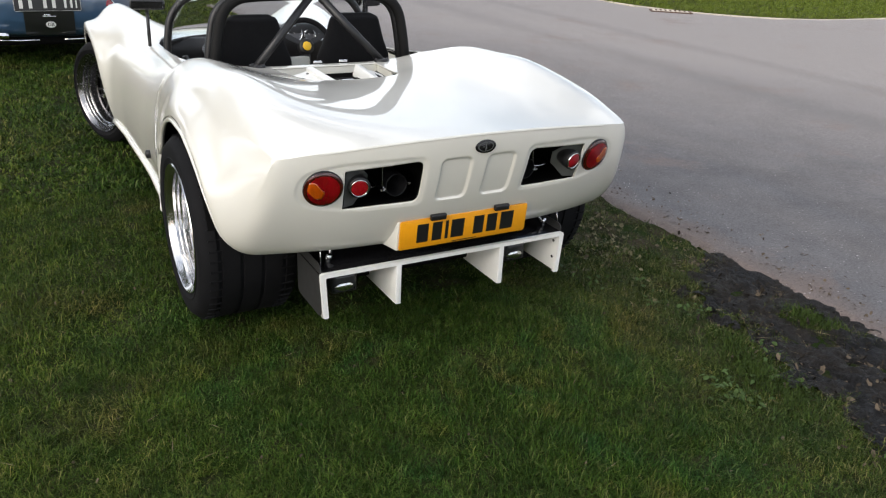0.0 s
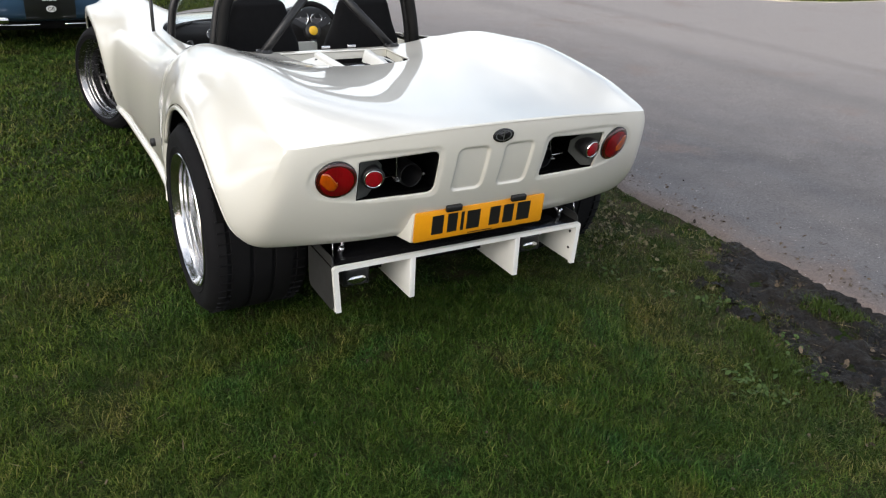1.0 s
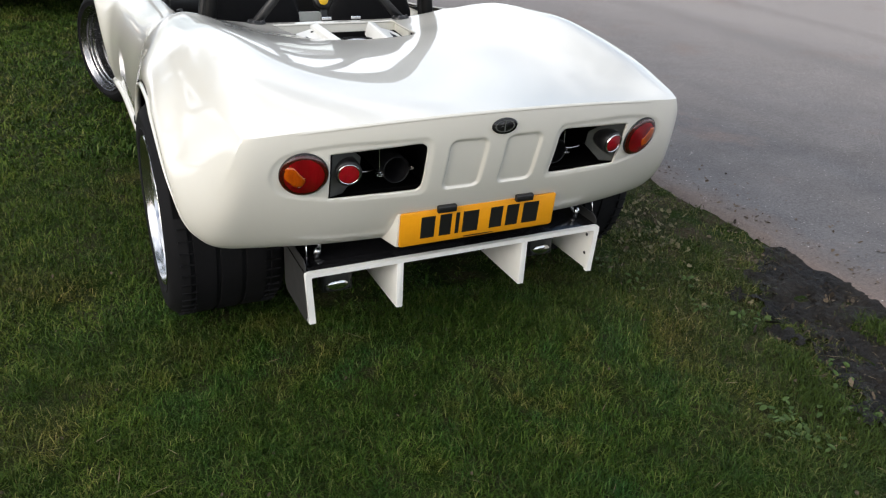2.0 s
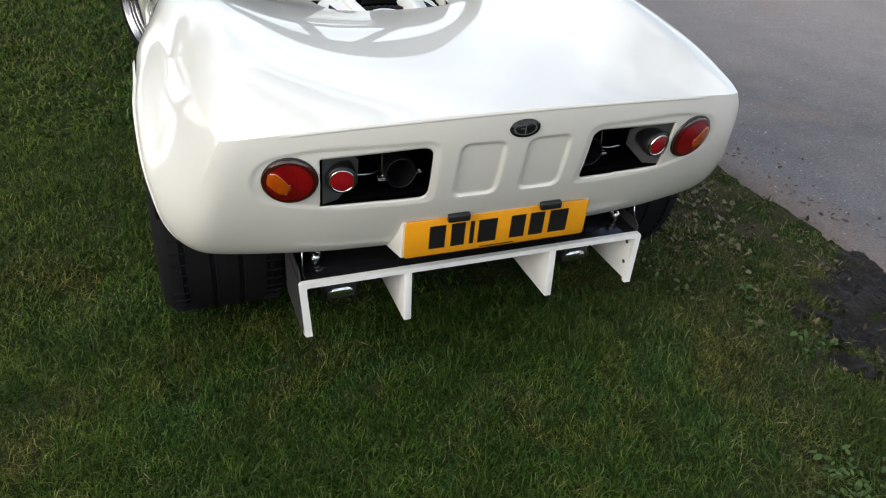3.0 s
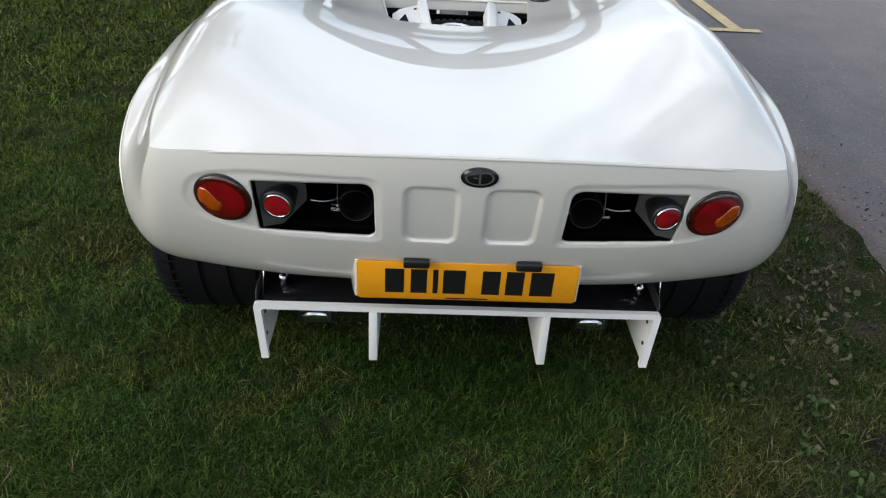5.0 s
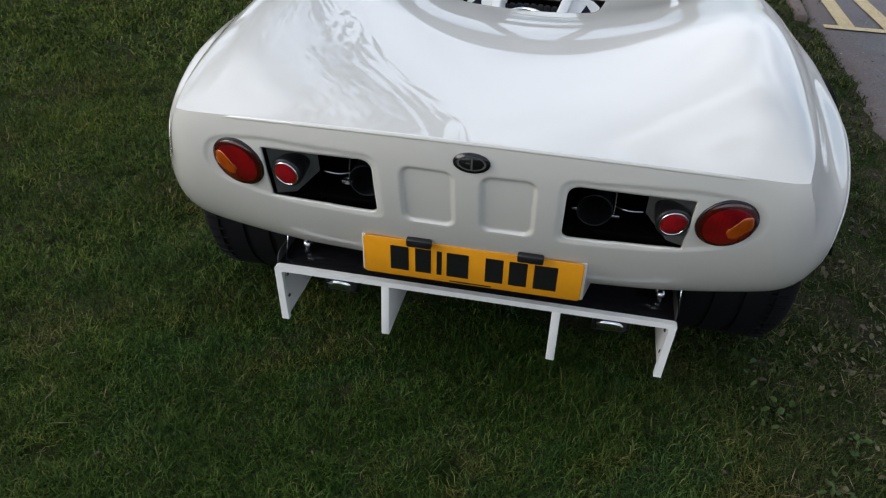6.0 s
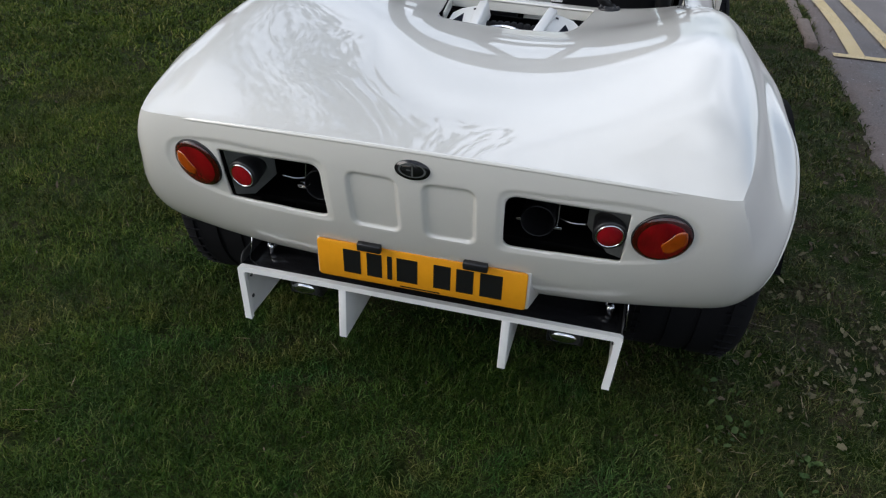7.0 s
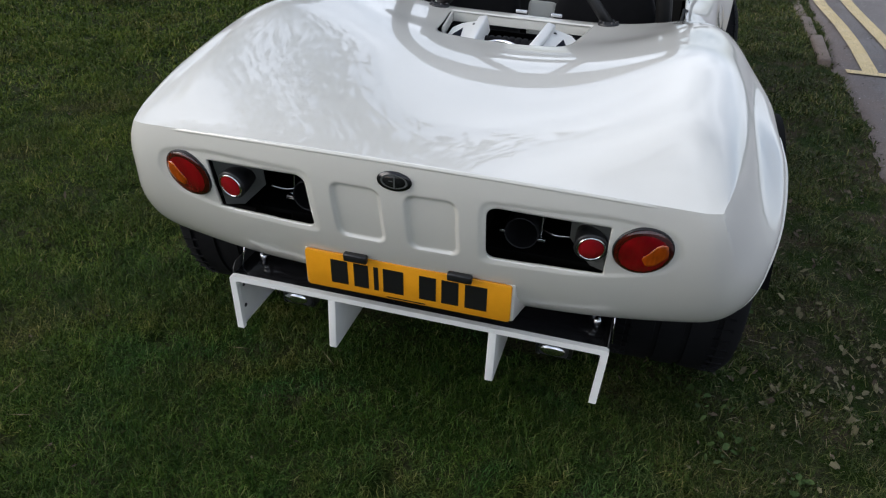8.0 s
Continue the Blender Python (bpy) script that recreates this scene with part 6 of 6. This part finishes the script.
def blades(x, y, length, width, lean):
    """Bent tapering grass blades rooted at x, y."""
    n = len(x)
    z = ground_height(x, y) - 0.004
    a, turn = rng.uniform(0, 2 * np.pi, n), rng.uniform(0, 2 * np.pi, n)
    up = length * np.cos(lean)
    out = length * np.sin(lean)
    sx, sy = np.cos(turn) * width / 2, np.sin(turn) * width / 2
    dx, dy = np.cos(a) * out, np.sin(a) * out
    v = np.empty((n, 5, 3))
    v[:, 0] = np.stack([x - sx, y - sy, z], -1)
    v[:, 1] = np.stack([x + sx, y + sy, z], -1)
    bend, droop = rng.uniform(0.34, 0.5, n), rng.uniform(0.55, 1.05, n)
    wx, wy = rng.normal(0, 0.10, n) * length, rng.normal(0, 0.10, n) * length
    v[:, 2] = np.stack([x - 0.8 * sx + bend * dx + wx, y - 0.8 * sy + bend * dy + wy, z + 0.72 * up], -1)
    v[:, 3] = np.stack([x + 0.8 * sx + bend * dx + wx, y + 0.8 * sy + bend * dy + wy, z + 0.72 * up], -1)
    v[:, 4] = np.stack([x + dx, y + dy, z + droop * up], -1)
    t = np.array([[0, 1, 3], [0, 3, 2], [2, 3, 4]])
    return v.reshape(-1, 3), (np.arange(n)[:, None, None] * 5 + t).reshape(-1, 3)


def sow(name, label, zones, material=None):
    vs, ts, count = [], [], 0
    for x0, x1, y0, y1, per_m2, ln, wd in zones:
        n = int((x1 - x0) * (y1 - y0) * per_m2)
        x, y = rng.uniform(x0, x1, n), rng.uniform(y0, y1, n)
        tuft = 0.55 + 0.45 * value_noise(x, y, 0.05, 51) + 0.25 * value_noise(x, y, 0.3, 52)
        ok = (rng.uniform(0, 1, n) < np.clip(tuft + 0.25, 0.15, 1)) & (rng.uniform(0, 1, n) > bare(x, y) ** 1.5 * 1.02) & (road_depth(x, y) < -0.01 + 0.03 * rng.normal(size=n))
        x, y = x[ok], y[ok]
        n = len(x)
        length = ln * rng.uniform(0.5, 1.25, n) * (1 + 0.35 * value_noise(x, y, 0.18, 53))
        v, t = blades(x, y, length, wd * rng.uniform(0.7, 1.3, n), np.clip(rng.normal(1.08, 0.34, n), 0.1, 1.48))
        vs.append(v)
        ts.append(t + count)
        count += len(v)
    ob = part_mesh(name, fast_mesh(name, np.concatenate(vs), np.concatenate(ts)), material or BLADES, sharp=None)
    return tagged(ob, label, "grass", kind="stuff")


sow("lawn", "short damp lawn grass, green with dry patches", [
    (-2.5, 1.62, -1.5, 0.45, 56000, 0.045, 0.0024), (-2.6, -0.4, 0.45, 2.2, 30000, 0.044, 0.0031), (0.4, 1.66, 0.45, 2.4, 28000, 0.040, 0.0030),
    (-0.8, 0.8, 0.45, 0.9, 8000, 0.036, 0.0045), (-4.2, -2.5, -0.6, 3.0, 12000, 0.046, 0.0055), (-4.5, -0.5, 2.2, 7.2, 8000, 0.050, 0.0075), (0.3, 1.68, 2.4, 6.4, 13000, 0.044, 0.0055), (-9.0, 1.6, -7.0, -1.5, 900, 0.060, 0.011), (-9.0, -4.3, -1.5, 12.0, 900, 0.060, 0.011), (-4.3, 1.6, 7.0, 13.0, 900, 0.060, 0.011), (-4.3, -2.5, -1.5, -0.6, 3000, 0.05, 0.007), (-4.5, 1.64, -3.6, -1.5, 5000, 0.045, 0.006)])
sow("far_verge", "longer grass on the far verge, sunlight put into its green", [(8.3, 17.0, 6.6, 13.0, 2400, 0.06, 0.011), (0.3, 1.66, 6.4, 14.0, 2200, 0.05, 0.010), (-0.5, 0.3, 7.2, 14.0, 1500, 0.05, 0.010)], SUNLIT_VERGE)


def build_tufts():
    vs, ts, count = [], [], 0
    for cx, cy, r, n, ln in ((1.51, -0.39, 0.042, 620, 0.062), (1.54, -0.47, 0.03, 260, 0.055), (1.66, -0.78, 0.035, 260, 0.06), (0.99, -0.46, 0.05, 500, 0.055), (0.92, -0.62, 0.05, 700, 0.06), (0.90, -0.80, 0.06, 600, 0.055), (1.30, 0.40, 0.05, 300, 0.05)):
        x, y = cx + rng.normal(0, r, n), cy + rng.normal(0, r * 1.3, n)
        v, t = blades(x, y, ln * rng.uniform(0.5, 1.2, n), 0.0032 * rng.uniform(0.7, 1.3, n), np.clip(rng.normal(0.7, 0.3, n), 0.1, 1.4))
        vs.append(v)
        ts.append(t + count)
        count += len(v)
    ob = part_mesh("grass_tufts", fast_mesh("grass_tufts", np.concatenate(vs), np.concatenate(ts)), TUFT_GRASS, sharp=None)
    tagged(ob, "tufts of longer grass standing in the mud", "grass", kind="stuff")


build_tufts()


def leaf_litter(name, label, material, x, y, size, points, lift, curl, category):
    """Small leaves of a given lobed outline lying on the ground, as one object."""
    n, k = len(x), len(points)
    z = ground_height(x, y) + lift
    a = rng.uniform(0, 2 * np.pi, n)
    tip = rng.normal(0, curl, (n, 2))
    px, py = np.array(points).T
    u = (px[None] * np.cos(a)[:, None] - py[None] * np.sin(a)[:, None]) * size[:, None]
    v = (px[None] * np.sin(a)[:, None] + py[None] * np.cos(a)[:, None]) * size[:, None]
    w = u * tip[:, :1] + v * tip[:, 1:] + 0.35 * np.abs(py)[None] * size[:, None]
    ring = np.stack([x[:, None] + u, y[:, None] + v, z[:, None] + w], -1)
    mid = np.stack([x, y, z], -1)[:, None]
    verts = np.concatenate([mid, ring], 1).reshape(-1, 3)
    t = np.array([[0, i + 1, (i + 1) % k + 1] for i in range(k)])
    tris = (np.arange(n)[:, None, None] * (k + 1) + t).reshape(-1, 3)
    tagged(part_mesh(name, fast_mesh(name, verts, tris), material, sharp=None), label, category, kind="stuff")


OVAL_LEAF = [(0.5, 0), (0.32, 0.22), (0.05, 0.28), (-0.25, 0.2), (-0.5, 0), (-0.25, -0.2), (0.05, -0.28), (0.32, -0.22)]
RAGGED_LEAF = [(0.5, 0.05), (0.3, 0.2), (0.12, 0.34), (-0.1, 0.22), (-0.3, 0.26), (-0.5, -0.02), (-0.22, -0.2), (0.02, -0.3), (0.2, -0.16), (0.38, -0.18)]


def clumped(count, x0, x1, y0, y1, clumps, spread):
    """Places gathered round a number of clumps."""
    cx, cy = rng.uniform(x0, x1, clumps), rng.uniform(y0, y1, clumps)
    k = rng.integers(0, clumps, count)
    x, y = cx[k] + rng.normal(0, spread, count), cy[k] + rng.normal(0, spread, count)
    ok = (x > x0 - 0.1) & (x < 1.70)
    return x[ok], y[ok]


def scatter_leaves():
    x, y = clumped(120, 0.80, 1.50, -0.30, 1.6, 26, 0.09)
    x2, y2 = clumped(150, 0.98, 1.38, 0.10, 1.05, 14, 0.07)
    x, y = np.r_[x, x2], np.r_[y, y2]
    leaf_litter("pale_leaves", "pale green fallen leaves pressed into thin grass", PALE_LEAF, x, y, 0.008 + 0.024 * rng.uniform(0, 1, len(x)) ** 2.0, RAGGED_LEAF, 0.016, 0.6, "leaves")
    x, y = clumped(420, 0.85, 1.66, -1.6, 2.4, 40, 0.10)
    leaf_litter("fallen_leaves", "dry brown fallen leaves lying on mud and grass", DEAD_LEAF, x, y, rng.uniform(0.010, 0.030, len(x)), RAGGED_LEAF, 0.012, 0.45, "leaves")
    x, y = clumped(150, 0.95, 1.45, -1.30, -0.70, 9, 0.06)
    leaf_litter("mud_leaves", "grey dead leaves trodden into the mud", DEAD_LEAF, x, y, 0.010 + 0.026 * rng.uniform(0, 1, len(x)) ** 2, RAGGED_LEAF, 0.016, 0.5, "leaves")
    x, y = rng.uniform(0.95, 1.74, 2600), rng.uniform(-1.6, 0.6, 2600)
    ok = rng.uniform(0, 1, len(x)) < np.maximum(mud_zone(x, y), 0.25 * (road_depth(x, y) > -0.08))
    x, y = x[ok], y[ok]
    leaf_litter("earth_crumbs", "loose dark crumbs of earth on the mud", CRUMB, x, y, 0.004 + 0.018 * rng.uniform(0, 1, len(x)) ** 3, RAGGED_LEAF, 0.022, 0.9, "earth")
    n = 240
    x = np.r_[rng.uniform(-2.4, 1.2, n), rng.normal(1.3, 0.3, 160)]
    y = np.r_[rng.uniform(-1.4, 2.2, n), rng.uniform(2, 6.5, 160)]
    leaf_litter("leaf_scraps", "small dry leaf scraps in the grass", DEAD_LEAF, x, y, rng.uniform(0.006, 0.018, len(x)), OVAL_LEAF, 0.016, 0.5, "leaves")
    n = 420
    x = np.r_[rng.uniform(0.7, 1.68, 320), rng.uniform(-2.2, 0.9, 100)]
    y = rng.uniform(-1.5, 2.4, n)
    leaf_litter("dry_straws", "thin dry straws and twigs on the ground", STRAW, x, y, rng.uniform(0.02, 0.09, n), [(0.5, 0.0), (0.0, 0.018), (-0.5, 0.0), (0.0, -0.018)], 0.020, 0.12, "straw")
    cx = np.r_[rng.uniform(0.75, 1.15, 10), [0.72, 0.75, 0.70, 0.78, 0.74]]
    cy = np.r_[rng.uniform(-1.3, 1.3, 10), [-0.66, -0.70, -0.61, -0.65, -0.74]]
    x = (cx[:, None] + rng.normal(0, 0.042, (len(cx), 14))).ravel()
    y = (cy[:, None] + rng.normal(0, 0.042, (len(cx), 14))).ravel()
    leaf_litter("broad_weeds", "low broad-leaved weeds among the grass", CLOVER, x, y, rng.uniform(0.012, 0.030, len(x)), OVAL_LEAF, 0.020, 0.4, "weeds")
    n = 520
    x, y = 1.72 + np.abs(rng.normal(0, 0.13, n)) + 0.25 * (rng.uniform(0, 1, n) > 0.85), np.r_[rng.uniform(-1.2, 7, n // 2), rng.uniform(-0.9, 1.6, n - n // 2)]
    leaf_litter("road_grit", "earth crumbs and leaf scraps on the road edge", DEAD_LEAF, x, y, rng.uniform(0.005, 0.022, n), RAGGED_LEAF, 0.080, 0.3, "litter")


scatter_leaves()


def build_tree(at, height, spread, seed):
    r = np.random.default_rng(seed)
    tree = thing("tree", at, "broad leafy tree standing beyond the cars", "tree", "trees round the green")
    base = Vector(at)
    bm = bmesh.new()
    tube(bm, [base, base + Vector((0.1, 0, height * 0.25)), base + Vector((-0.05, 0.1, height * 0.5)), base + Vector((0.1, 0, height * 0.8))], [0.26, 0.06], 12, 5)
    ends = []
    for k in range(16):
        z0 = height * r.uniform(0.22, 0.62)
        a = 2 * math.pi * (k / 16 + r.uniform(-0.03, 0.03))
        ln = spread * r.uniform(0.6, 1.0) * (1.05 - 0.5 * z0 / height)
        p0 = base + Vector((0, 0, z0))
        p1 = p0 + Vector((math.cos(a) * ln * 0.5, math.sin(a) * ln * 0.5, ln * 0.30))
        p2 = p0 + Vector((math.cos(a) * ln, math.sin(a) * ln, ln * 0.45))
        tube(bm, [p0, p1, p2], [0.09, 0.02], 7, 4)
        ends += [p1, p2, (p1 + p2) / 2]
    ends += [base + Vector((0, 0, height * q)) for q in (0.7, 0.82, 0.92)]
    part("trunk", bm, BARK, tree, "brown bark trunk and limbs")
    centres = np.array([tuple(e) for e in ends])
    n = 8000
    pick = centres[r.integers(0, len(centres), n)]
    ball = r.normal(size=(n, 3))
    ball *= (r.uniform(0, 1, n) ** 0.45 / np.linalg.norm(ball, axis=1))[:, None] * spread * 0.18
    p = pick + ball * np.array([1, 1, 0.75])
    ax = r.normal(size=(n, 3))
    ax /= np.linalg.norm(ax, axis=1)[:, None]
    bx = np.cross(ax, r.normal(size=(n, 3)))
    bx /= np.linalg.norm(bx, axis=1)[:, None]
    s = r.uniform(0.08, 0.17, n)[:, None]
    v = np.stack([p - ax * s, p + bx * s * 0.45, p + ax * s, p - bx * s * 0.45], 1).reshape(-1, 3)
    t = (np.arange(n)[:, None, None] * 4 + np.array([[0, 1, 2], [0, 2, 3]])).reshape(-1, 3)
    part_mesh("crown", fast_mesh("crown", v, t), FOLIAGE, tree, "loose green leaves with gaps of sky", sharp=None)


build_tree((-7.2, 9.2, -0.02), 11.0, 6.0, 3)
build_tree((-7.6, 15.3, -0.02), 9.5, 3.9, 6)
build_tree((-17.0, 9.0, -0.02), 11.0, 5.0, 4)
